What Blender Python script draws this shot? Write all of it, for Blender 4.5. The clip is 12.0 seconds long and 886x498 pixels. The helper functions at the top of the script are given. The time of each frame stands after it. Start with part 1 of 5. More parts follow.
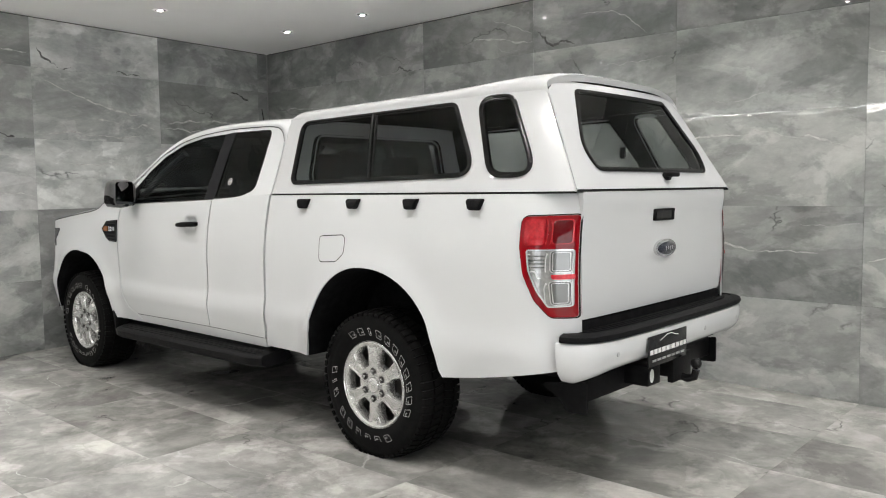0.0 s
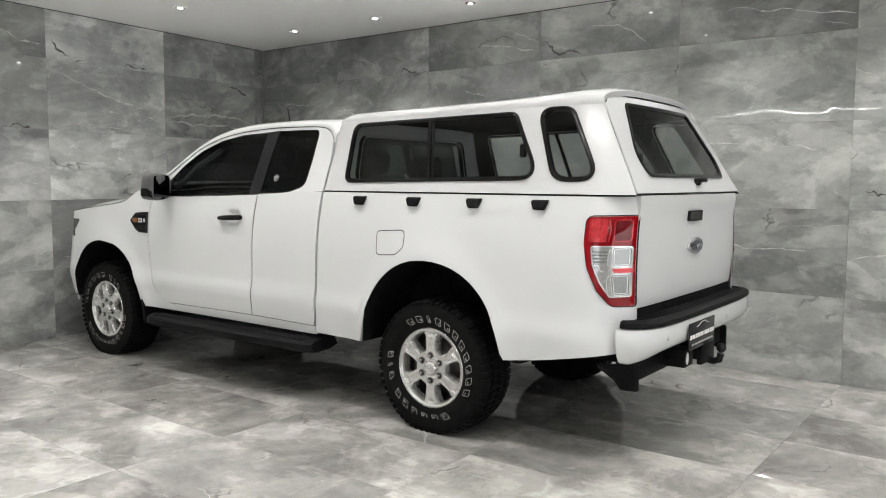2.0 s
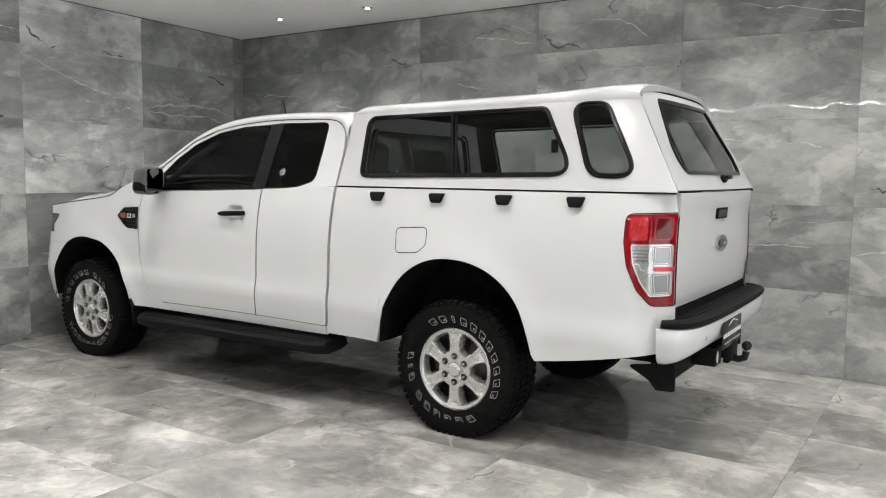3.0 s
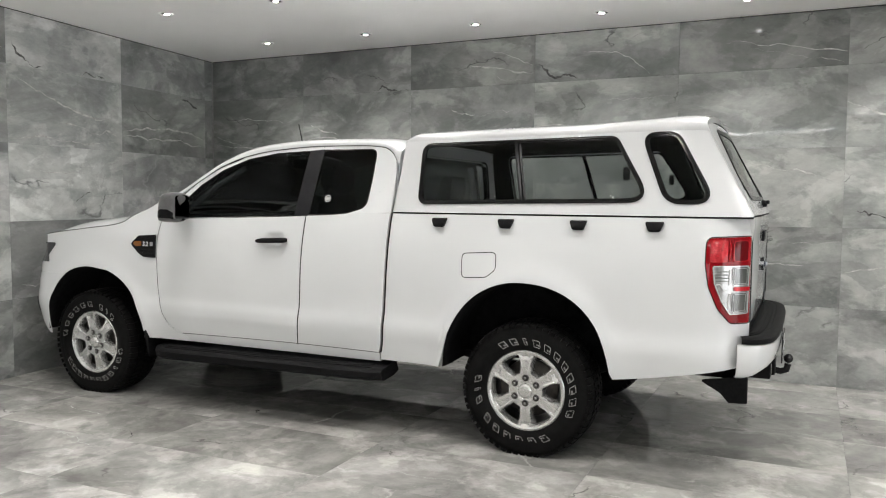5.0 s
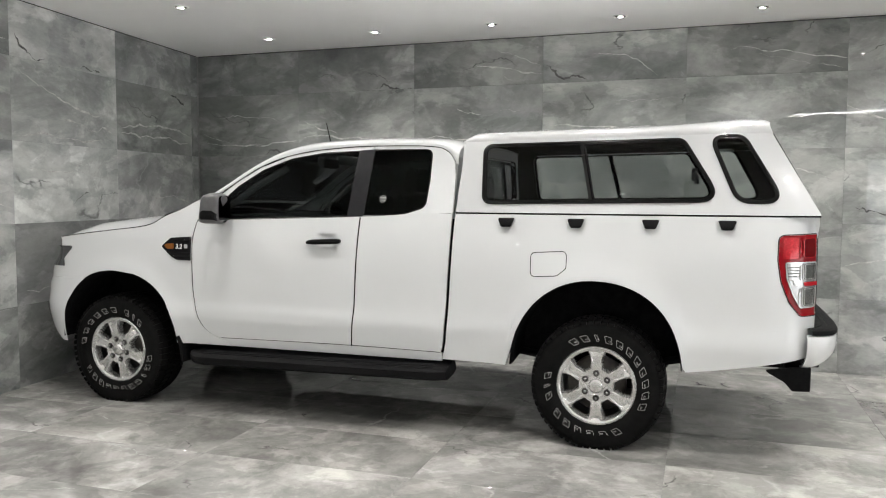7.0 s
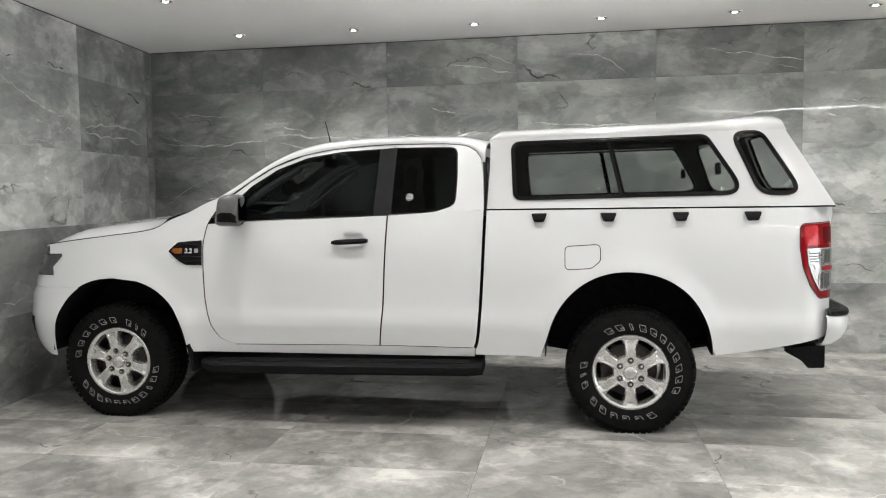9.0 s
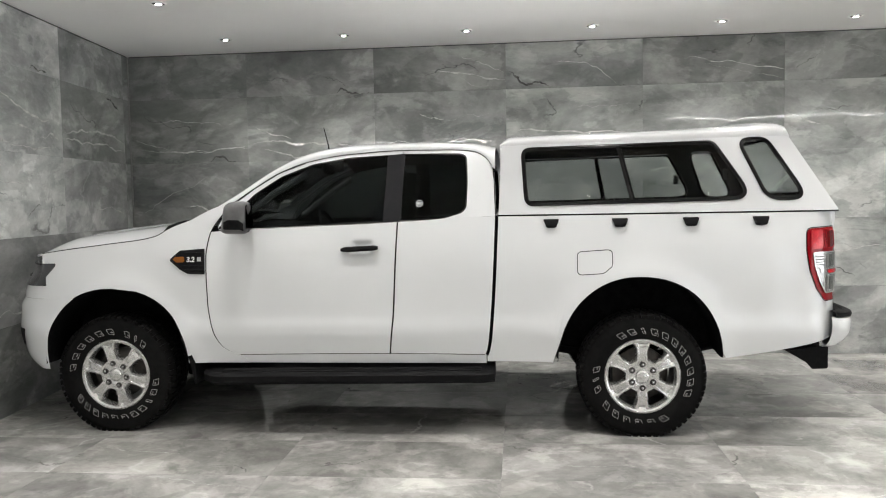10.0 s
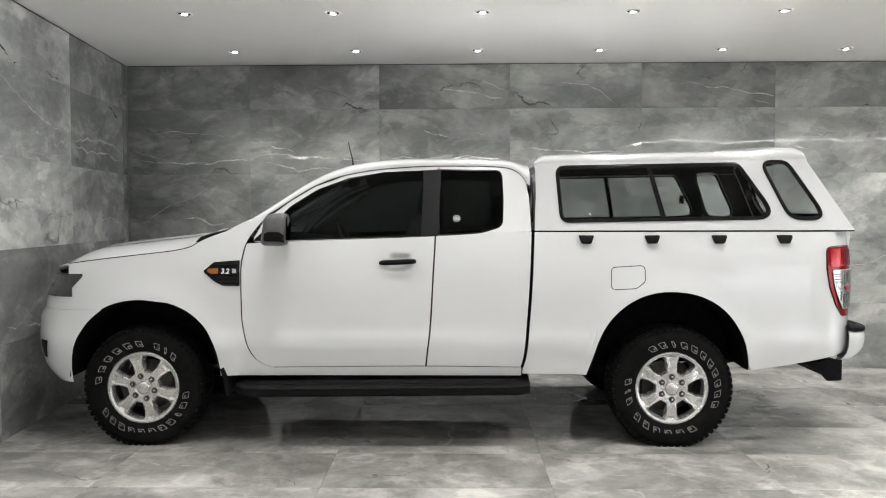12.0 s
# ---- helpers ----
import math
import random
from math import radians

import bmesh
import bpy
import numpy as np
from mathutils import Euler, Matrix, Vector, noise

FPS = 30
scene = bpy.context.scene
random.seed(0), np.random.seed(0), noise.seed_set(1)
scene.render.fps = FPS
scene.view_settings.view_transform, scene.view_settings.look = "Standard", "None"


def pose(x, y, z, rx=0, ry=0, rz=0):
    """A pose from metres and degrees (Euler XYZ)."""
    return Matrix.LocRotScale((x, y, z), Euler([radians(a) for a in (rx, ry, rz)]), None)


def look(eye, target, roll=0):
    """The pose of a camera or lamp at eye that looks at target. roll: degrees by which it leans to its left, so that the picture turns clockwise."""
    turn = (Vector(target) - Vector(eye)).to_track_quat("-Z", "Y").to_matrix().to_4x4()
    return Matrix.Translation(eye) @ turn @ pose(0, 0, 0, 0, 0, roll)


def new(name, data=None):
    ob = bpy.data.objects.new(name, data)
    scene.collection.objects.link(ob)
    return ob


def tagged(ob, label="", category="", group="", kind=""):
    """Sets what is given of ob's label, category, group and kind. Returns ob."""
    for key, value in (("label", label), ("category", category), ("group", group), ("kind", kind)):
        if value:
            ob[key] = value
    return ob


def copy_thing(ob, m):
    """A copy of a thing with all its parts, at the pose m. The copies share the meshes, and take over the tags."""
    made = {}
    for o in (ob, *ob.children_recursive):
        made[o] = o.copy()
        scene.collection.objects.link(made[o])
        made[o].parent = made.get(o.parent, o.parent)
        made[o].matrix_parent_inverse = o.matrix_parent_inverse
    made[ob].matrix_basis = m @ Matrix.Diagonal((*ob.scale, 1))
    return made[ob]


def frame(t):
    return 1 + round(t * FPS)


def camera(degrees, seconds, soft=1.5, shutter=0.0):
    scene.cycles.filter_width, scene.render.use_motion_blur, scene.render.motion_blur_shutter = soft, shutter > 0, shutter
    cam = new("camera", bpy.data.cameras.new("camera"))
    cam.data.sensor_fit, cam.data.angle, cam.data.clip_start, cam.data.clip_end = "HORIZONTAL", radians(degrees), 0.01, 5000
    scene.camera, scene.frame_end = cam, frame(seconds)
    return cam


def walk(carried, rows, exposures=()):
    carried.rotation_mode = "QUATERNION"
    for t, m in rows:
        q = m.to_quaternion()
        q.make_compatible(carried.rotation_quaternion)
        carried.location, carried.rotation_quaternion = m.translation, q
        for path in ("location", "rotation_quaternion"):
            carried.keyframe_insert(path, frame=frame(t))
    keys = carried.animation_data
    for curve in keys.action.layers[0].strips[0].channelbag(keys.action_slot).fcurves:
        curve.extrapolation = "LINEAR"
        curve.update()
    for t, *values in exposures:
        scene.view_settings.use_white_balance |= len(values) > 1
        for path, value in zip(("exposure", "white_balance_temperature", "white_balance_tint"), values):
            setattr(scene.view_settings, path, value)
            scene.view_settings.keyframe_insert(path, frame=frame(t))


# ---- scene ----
cam = camera(58.3, 12.0, soft=1.1)
PATH = [
    (0, (6.096, -3.527, 1.327), (4.764, -2.043, 1.175), -0.7),
    (0.5, (6.103, -3.653, 1.313), (4.79, -2.152, 1.167), -0.5),
    (1, (6.126, -3.832, 1.338), (4.842, -2.306, 1.189), -0.2),
    (1.5, (5.999, -4.055, 1.343), (4.754, -2.498, 1.185), 0.0),
    (2, (5.838, -4.224, 1.37), (4.639, -2.632, 1.199), 0.3),
    (2.5, (5.626, -4.273, 1.362), (4.481, -2.643, 1.177), 0.5),
    (3, (5.424, -4.356, 1.382), (4.336, -2.688, 1.194), 0.6),
    (5, (4.596, -4.906, 1.394), (3.758, -3.094, 1.265), 0.4),
    (5.5, (4.399, -5.069, 1.417), (3.612, -3.235, 1.29), 0.5),
    (6, (4.206, -5.102, 1.394), (3.464, -3.25, 1.264), 0.5),
    (6.5, (4.005, -5.146, 1.411), (3.319, -3.272, 1.276), 0.4),
    (7, (3.76, -5.269, 1.417), (3.142, -3.372, 1.278), 0.2),
    (9, (2.894, -5.518, 1.41), (2.571, -3.549, 1.268), -0.8),
    (9.5, (2.694, -5.53, 1.394), (2.44, -3.551, 1.261), -0.9),
    (10, (2.512, -5.541, 1.41), (2.321, -3.554, 1.284), -1.0),
    (10.5, (2.284, -5.62, 1.401), (2.147, -3.628, 1.286), -0.8),
    (11, (2.115, -5.654, 1.4), (2.02, -3.659, 1.296), -0.5),
    (11.5, (2.001, -5.623, 1.393), (1.941, -3.626, 1.3), -0.3),
    (12, (1.915, -5.657, 1.401), (1.882, -3.659, 1.317), -0.1),
]
walk(cam, [(t, look(eye, target, roll)) for t, eye, target, roll in PATH])

# ---- world and light ----
world = bpy.data.worlds.new("world")
scene.world = world
world.use_nodes = True
world.node_tree.nodes["Background"].inputs[0].default_value = (0.75, 0.85, 1.0, 1)
world.node_tree.nodes["Background"].inputs[1].default_value = 0.6
scene.view_settings.exposure = 0.0

CEIL = 2.79
LAMP_X = [0.05 + 1.024 * i for i in range(-4, 11)]
LAMP_Y = [1.09 - 1.26 * i for i in range(8)]
LAMP_WATT = 6.3


# ---- materials ----
def mat(name, color=(0.8, 0.8, 0.8), rough=0.5, metal=0.0, coat=0.0, spec=0.5, trans=0.0, ior=1.45, emit=None, power=0.0):
    m = bpy.data.materials.new(name)
    m.use_nodes = True
    b = m.node_tree.nodes["Principled BSDF"]
    b.inputs["Base Color"].default_value = (*color, 1)
    b.inputs["Roughness"].default_value = rough
    b.inputs["Metallic"].default_value = metal
    b.inputs["Coat Weight"].default_value = coat
    b.inputs["Coat Roughness"].default_value = 0.012
    b.inputs["Specular IOR Level"].default_value = spec
    b.inputs["Transmission Weight"].default_value = trans
    b.inputs["IOR"].default_value = ior
    if emit:
        b.inputs["Emission Color"].default_value = (*emit, 1)
        b.inputs["Emission Strength"].default_value = power
    return m


def node(m, kind, **inputs):
    n = m.node_tree.nodes.new(kind)
    for key, value in inputs.items():
        n.inputs[key.replace("_", " ")].default_value = value
    return n


def wire(m, a, out, b, into):
    m.node_tree.links.new(a.outputs[out], b.inputs[into])


def worn(m, scale, low, high, bump=0.0, bump_scale=None, rough=None, seed=0.0):
    """Two scales of mottling between two colours, with optional bump and varied gloss."""
    b = m.node_tree.nodes["Principled BSDF"]
    co = node(m, "ShaderNodeTexCoord")
    n1 = node(m, "ShaderNodeTexNoise", Scale=scale, Detail=6.0, Roughness=0.6)
    wire(m, co, "Object", n1, "Vector")
    r = node(m, "ShaderNodeValToRGB")
    r.color_ramp.elements[0].position, r.color_ramp.elements[0].color = 0.35, (*low, 1)
    r.color_ramp.elements[1].position, r.color_ramp.elements[1].color = 0.65, (*high, 1)
    wire(m, n1, "Fac", r, "Fac")
    wire(m, r, "Color", b, "Base Color")
    if rough:
        mr = node(m, "ShaderNodeMapRange", To_Min=rough[0], To_Max=rough[1])
        wire(m, n1, "Fac", mr, "Value")
        wire(m, mr, "Result", b, "Roughness")
    if bump:
        n2 = node(m, "ShaderNodeTexNoise", Scale=bump_scale or scale * 10, Detail=3.0)
        wire(m, co, "Object", n2, "Vector")
        bp = node(m, "ShaderNodeBump", Strength=bump, Distance=0.002)
        wire(m, n2, "Fac", bp, "Height")
        wire(m, bp, "Normal", b, "Normal")
    return m


def marble(name, dark, light, rough, wave, vein_amount, blotch=0.84, spec=0.5, lie_flat=(0.75, 1.25, 1.0), torn_rough=0.58):
    """Polished grey stone print: cloudy patches, hard-edged angular blotches, pale veins and thin dark cracks; each tile its own cut of the print."""
    m = mat(name, light, rough, spec=spec)
    b = m.node_tree.nodes["Principled BSDF"]
    co = node(m, "ShaderNodeTexCoord")
    info = node(m, "ShaderNodeObjectInfo")
    mul = node(m, "ShaderNodeVectorMath")
    mul.operation = "MULTIPLY"
    mul.inputs[1].default_value = (37.0, 23.0, 51.0)
    wire(m, info, "Random", mul, 0)
    add = node(m, "ShaderNodeVectorMath")
    add.operation = "ADD"
    lie = node(m, "ShaderNodeVectorMath")
    lie.operation = "MULTIPLY"
    lie.inputs[1].default_value = lie_flat
    wire(m, co, "Object", lie, 0)
    wire(m, lie, "Vector", add, 0)
    wire(m, mul, "Vector", add, 1)

    def ramp(src, stops):
        r = node(m, "ShaderNodeValToRGB")
        els = r.color_ramp.elements
        while len(els) < len(stops):
            els.new(0.5)
        for e, (p, c) in zip(els, stops):
            e.position, e.color = p, (*c, 1) if isinstance(c, tuple) else (c, c, c, 1)
        wire(m, src, "Fac", r, "Fac")
        return r

    def mix(kind, fac, a, bb):
        x = m.node_tree.nodes.new("ShaderNodeMix")
        x.data_type, x.blend_type = "RGBA", kind
        if isinstance(fac, float):
            x.inputs[0].default_value = fac
        else:
            wire(m, fac, "Color", x, 0)
        for sock, v in ((6, a), (7, bb)):
            if isinstance(v, tuple):
                x.inputs[sock].default_value = (*v, 1)
            else:
                m.node_tree.links.new(v, x.inputs[sock])
        return x

    cloud = node(m, "ShaderNodeTexNoise", Scale=1.25, Detail=10.0, Roughness=0.66, Distortion=0.35)
    wire(m, add, "Vector", cloud, "Vector")
    base = ramp(cloud, [(0.36, dark), (0.49, tuple(0.55 * d + 0.45 * l for d, l in zip(dark, light))), (0.60, light)])
    # hard-edged blotches
    blot = node(m, "ShaderNodeTexNoise", Scale=1.9, Detail=7.0, Roughness=0.60, Distortion=0.4)
    off = node(m, "ShaderNodeVectorMath")
    off.operation = "ADD"
    off.inputs[1].default_value = (5.3, 1.7, 9.1)
    wire(m, add, "Vector", off, 0)
    wire(m, off, "Vector", blot, "Vector")
    edge = ramp(blot, [(0.50, 0.0), (0.535, 1.0)])
    shade = mix("MULTIPLY", 1.0, base.outputs["Color"], (blotch, blotch + 0.008, blotch + 0.008))
    body = mix("MIX", edge, shade.outputs[2], base.outputs["Color"])
    # smaller torn patches, paler than the ground
    torn = node(m, "ShaderNodeTexNoise", Scale=2.7, Detail=7.0, Roughness=torn_rough, Distortion=0.5)
    sh2 = node(m, "ShaderNodeVectorMath")
    sh2.operation = "ADD"
    sh2.inputs[1].default_value = (2.1, 7.7, 3.3)
    wire(m, add, "Vector", sh2, 0)
    wire(m, sh2, "Vector", torn, "Vector")
    tr = ramp(torn, [(0.515, 1.0), (0.53, 1.14), (0.64, 1.24)])
    body = mix("MULTIPLY", 1.0, body.outputs[2], tr.outputs["Color"])
    # light scuffed patches
    fine = node(m, "ShaderNodeTexNoise", Scale=9.0, Detail=8.0, Roughness=0.7)
    wire(m, add, "Vector", fine, "Vector")
    fr = ramp(fine, [(0.33, 0.91), (0.68, 1.08)])
    body1 = mix("MULTIPLY", 1.0, body.outputs[2], fr.outputs["Color"])
    grain = node(m, "ShaderNodeTexNoise", Scale=34.0, Detail=6.0, Roughness=0.65)
    wire(m, add, "Vector", grain, "Vector")
    gr = ramp(grain, [(0.34, 0.97), (0.66, 1.03)])
    body2 = mix("MULTIPLY", 1.0, body1.outputs[2], gr.outputs["Color"])
    # veins: a narrow band of a distorted field
    def vein(scale, dist, at, width, shift):
        sh = node(m, "ShaderNodeVectorMath")
        sh.operation = "ADD"
        sh.inputs[1].default_value = shift
        wire(m, add, "Vector", sh, 0)
        wn = node(m, "ShaderNodeTexNoise", Scale=6.0, Detail=5.0)
        wire(m, sh, "Vector", wn, "Vector")
        warp = node(m, "ShaderNodeVectorMath")
        warp.operation = "MULTIPLY_ADD"
        warp.inputs[1].default_value = (dist, dist, dist)
        wire(m, wn, "Color", warp, 0)
        wire(m, sh, "Vector", warp, 2)
        v = node(m, "ShaderNodeTexNoise", Scale=scale, Detail=1.0, Roughness=0.4)
        wire(m, warp, "Vector", v, "Vector")
        return ramp(v, [(at - width, 0.0), (at, 1.0), (at + width, 0.0)])
    thin = node(m, "ShaderNodeTexNoise", Scale=2.2, Detail=2.0)
    wire(m, off, "Vector", thin, "Vector")
    where = ramp(thin, [(0.53, 0.0), (0.64, 1.0)])
    v1 = vein(0.9, 0.20, 0.50, 0.008, (3.0, 8.0, 1.0))
    v1m = mix("MULTIPLY", 1.0, v1.outputs["Color"], (vein_amount,) * 3)
    v1n = mix("MULTIPLY", 1.0, v1m.outputs[2], where.outputs["Color"])
    v2 = vein(1.3, 0.28, 0.46, 0.006, (11.0, 2.0, 6.0))
    where2 = ramp(thin, [(0.36, 1.0), (0.44, 0.0)])
    v2n = mix("MULTIPLY", 1.0, v2.outputs["Color"], where2.outputs["Color"])
    def blend(fac, a, col):
        x = m.node_tree.nodes.new("ShaderNodeMix")
        x.data_type, x.blend_type = "RGBA", "MIX"
        m.node_tree.links.new(fac, x.inputs[0])
        m.node_tree.links.new(a, x.inputs[6])
        x.inputs[7].default_value = (*col, 1)
        return x
    w1 = blend(v1n.outputs[2], body2.outputs[2], (0.62, 0.62, 0.60))
    w2 = blend(v2n.outputs[2], w1.outputs[2], tuple(0.45 * d for d in dark))
    # tile-to-tile shade
    out = mix("MULTIPLY", 1.0, w2.outputs[2], (1.0, 1.0, 1.0))
    m.node_tree.links.new(info.outputs["Color"], out.inputs[7])
    m.node_tree.links.new(out.outputs[2], b.inputs["Base Color"])
    rr = node(m, "ShaderNodeMapRange", To_Min=rough * 0.7, To_Max=rough * 1.5)
    wire(m, fine, "Fac", rr, "Value")
    wire(m, rr, "Result", b, "Roughness")
    bn = node(m, "ShaderNodeTexNoise", Scale=5.0, Detail=1.0)
    wire(m, add, "Vector", bn, "Vector")
    bp = node(m, "ShaderNodeBump", Strength=wave, Distance=0.01)
    wire(m, bn, "Fac", bp, "Height")
    wire(m, bp, "Normal", b, "Normal")
    return m


M_WALL = marble("polished_grey_wall_stone", (0.215, 0.223, 0.221), (0.455, 0.46, 0.45), 0.007, 0.07, 0.16, 0.76)
M_FLOOR = marble("polished_grey_floor_stone", (0.200, 0.196, 0.187), (0.452, 0.442, 0.422), 0.02, 0.04, 0.45, 0.78, 1.0, (1.0, 1.0, 1.0), 0.68)
M_VEIN = worn(mat("pale_vein", rough=0.015), 18, (0.38, 0.38, 0.365), (0.66, 0.66, 0.64))
M_VEINGREY = worn(mat("soft_vein", rough=0.015), 18, (0.34, 0.345, 0.335), (0.47, 0.47, 0.46))
M_CRACK = worn(mat("dark_crack", rough=0.02), 22, (0.07, 0.07, 0.068), (0.17, 0.17, 0.165))
M_GROUT = worn(mat("grout", rough=0.9), 30, (0.26, 0.26, 0.255), (0.33, 0.33, 0.32))
M_CEIL = worn(mat("ceiling_paint", rough=0.75), 1.2, (0.86, 0.86, 0.85), (0.89, 0.89, 0.88), 0.05, 120)
M_PLASTER = worn(mat("plaster", rough=0.6), 2.0, (0.52, 0.52, 0.51), (0.60, 0.60, 0.59), 0.1, 60)
M_SHADOWGAP = mat("dark_shadow_gap", (0.012, 0.012, 0.012), 0.8, spec=0.2)
M_WHITEWALL = worn(mat("white_wall_paint", rough=0.7), 2.0, (0.74, 0.74, 0.73), (0.80, 0.80, 0.79), 0.1, 60)
M_TRIM = mat("lamp_trim_white", (0.75, 0.75, 0.74), 0.4)
M_LAMPCAN = mat("lamp_reflector", (0.6, 0.6, 0.58), 0.25, metal=0.6)
M_BULB = mat("lamp_bulb", emit=(1.0, 0.98, 0.95), power=110.0)
M_LED = mat("led_strip", emit=(1.0, 0.98, 0.93), power=65.0)
# glow of the panel added behind the east opening
M_FILLEAST = mat("east_fill_light", emit=(0.97, 0.98, 1.0), power=3.2)
M_DAY = mat("daylight_backdrop", emit=(0.90, 0.95, 1.0), power=2.6)
M_PAINT = worn(mat("white_car_paint", (0.82, 0.82, 0.81), 0.28, coat=1.0), 0.8, (0.668, 0.682, 0.692), (0.692, 0.706, 0.716))
M_GEL = worn(mat("white_gelcoat", (0.82, 0.82, 0.81), 0.25, coat=0.8), 0.9, (0.585, 0.595, 0.603), (0.615, 0.625, 0.633), 0.03, 25)
M_BLACK = worn(mat("black_textured_plastic", rough=0.5, spec=0.09), 40, (0.006, 0.006, 0.0065), (0.0105, 0.0105, 0.011), 0.25, 700, (0.42, 0.6))
M_GLOSSBLACK = worn(mat("gloss_black_trim", rough=0.2, spec=0.3), 15, (0.012, 0.012, 0.013), (0.018, 0.018, 0.019))
M_PILLAR = worn(mat("satin_black_pillar", rough=0.35, spec=0.16), 25, (0.012, 0.012, 0.014), (0.018, 0.018, 0.020))
M_MIRROR_CAP = worn(mat("satin_dark_grey_shell", rough=0.3), 25, (0.085, 0.085, 0.087), (0.11, 0.11, 0.112), 0.05, 500)
M_RUBBER = worn(mat("rubber_seal", rough=0.22, spec=0.30), 30, (0.003, 0.003, 0.003), (0.006, 0.006, 0.006))
M_TYRE = worn(mat("tyre_rubber", rough=0.6, spec=0.06), 12, (0.005, 0.005, 0.005), (0.009, 0.0088, 0.0086), 0.3, 250, (0.5, 0.75))
M_LETTER = worn(mat("raised_white_lettering", rough=0.7), 60, (0.36, 0.355, 0.345), (0.52, 0.51, 0.495))
M_ALLOY = worn(mat("silver_alloy", metal=0.78, rough=0.24, coat=0.4), 14, (0.60, 0.60, 0.59), (0.68, 0.68, 0.67))
# dark alloy of the wheel barrel and nut seats
M_BARREL = worn(mat("dark_inner_alloy", metal=0.7, rough=0.45), 14, (0.03, 0.028, 0.026), (0.07, 0.068, 0.065))
M_STEEL = worn(mat("dark_cast_steel", metal=0.7, rough=0.45), 20, (0.03, 0.028, 0.026), (0.06, 0.054, 0.048), 0.2, 200)
M_CHROME = mat("chrome", (0.66, 0.66, 0.67), 0.06, metal=1.0)
M_MIRRORGLASS = mat("dimmed_mirror", (0.06, 0.062, 0.065), 0.02, metal=1.0)
M_NUT = mat("chrome_nut", (0.4, 0.4, 0.4), 0.18, metal=1.0)
M_BLUE = mat("deep_blue_enamel", (0.006, 0.013, 0.04), 0.1, coat=1.0)
M_GLASS = mat("light_tinted_glass", (0.70, 0.73, 0.72), 0.0, trans=1.0, ior=1.20)
M_CABGLASS = mat("cab_glass", (0.20, 0.222, 0.22), 0.0, trans=1.0, ior=1.17)
M_TINT = mat("privacy_glass", (0.12, 0.135, 0.135), 0.0, trans=1.0, ior=1.17)
M_RED = mat("red_lens", (0.26, 0.002, 0.006), 0.08, coat=0.5, spec=0.1)
M_REDCELL = worn(mat("bright_red_reflector", rough=0.18, coat=0.45, metal=0.2), 90, (0.38, 0.004, 0.010), (0.58, 0.012, 0.022), 0.25, 260)
M_REDDARK = mat("deep_red_lens", (0.11, 0.0012, 0.003), 0.08, coat=0.5, spec=0.1)
M_CLEARLENS = mat("clear_lens", (0.9, 0.9, 0.9), 0.04, trans=1.0)
M_REFLECTOR = worn(mat("silvered_reflector", metal=0.7, rough=0.2, coat=0.6), 60, (0.36, 0.36, 0.355), (0.52, 0.52, 0.51), 0.05, 160)
M_CLEARRIM = mat("frosted_clear_rim", (0.58, 0.58, 0.575), 0.2, metal=0.4, coat=0.8)
M_SMOKE = mat("smoked_reflector", (0.15, 0.155, 0.15), 0.16, metal=0.6, coat=1.0)
M_AMBER = mat("amber_lens", (0.24, 0.075, 0.008), 0.12, coat=1.0)
M_LAMPDARK = mat("headlamp_dark", (0.05, 0.052, 0.055), 0.12, coat=1.0)
M_LINING = worn(mat("dark_lining", rough=0.85, spec=0.06), 20, (0.006, 0.006, 0.0065), (0.012, 0.012, 0.0125), 0.2, 400)
M_SEAT = worn(mat("charcoal_seat_cloth", rough=0.9), 30, (0.055, 0.057, 0.06), (0.085, 0.087, 0.09), 0.3, 600)
M_GREYTRIM = worn(mat("grey_cabin_trim", rough=0.7), 20, (0.16, 0.16, 0.16), (0.21, 0.21, 0.21), 0.1, 300)
M_PRINT = mat("white_print", (0.75, 0.75, 0.74), 0.5)
M_PRINTGREY = mat("silver_print", (0.45, 0.45, 0.45), 0.3, metal=0.5)


# ---- building helpers ----
def finish(bm, name, material, parent=None, label="", sharp=38, recalc=True):
    if recalc:
        bmesh.ops.recalc_face_normals(bm, faces=bm.faces)
    if material.name.endswith("glass") and bm.calc_volume(signed=True) < 0:
        bmesh.ops.reverse_faces(bm, faces=bm.faces)
    for f in bm.faces:
        f.smooth = True
    for e in bm.edges:
        if len(e.link_faces) == 2 and e.calc_face_angle(0) > radians(sharp):
            e.smooth = False
    me = bpy.data.meshes.new(name)
    bm.to_mesh(me)
    bm.free()
    me.materials.append(material)
    ob = new(name, me)
    if parent:
        ob.parent = parent
    if label:
        ob["label"] = label
    return ob


def part(name, bm, material, parent, label="", sharp=38):
    return finish(bm, name, material, parent, label, sharp)


def holder(name, label, category, group="", kind="", at=(0, 0, 0)):
    ob = new(name)
    ob.location = at
    return tagged(ob, label, category, group, kind)


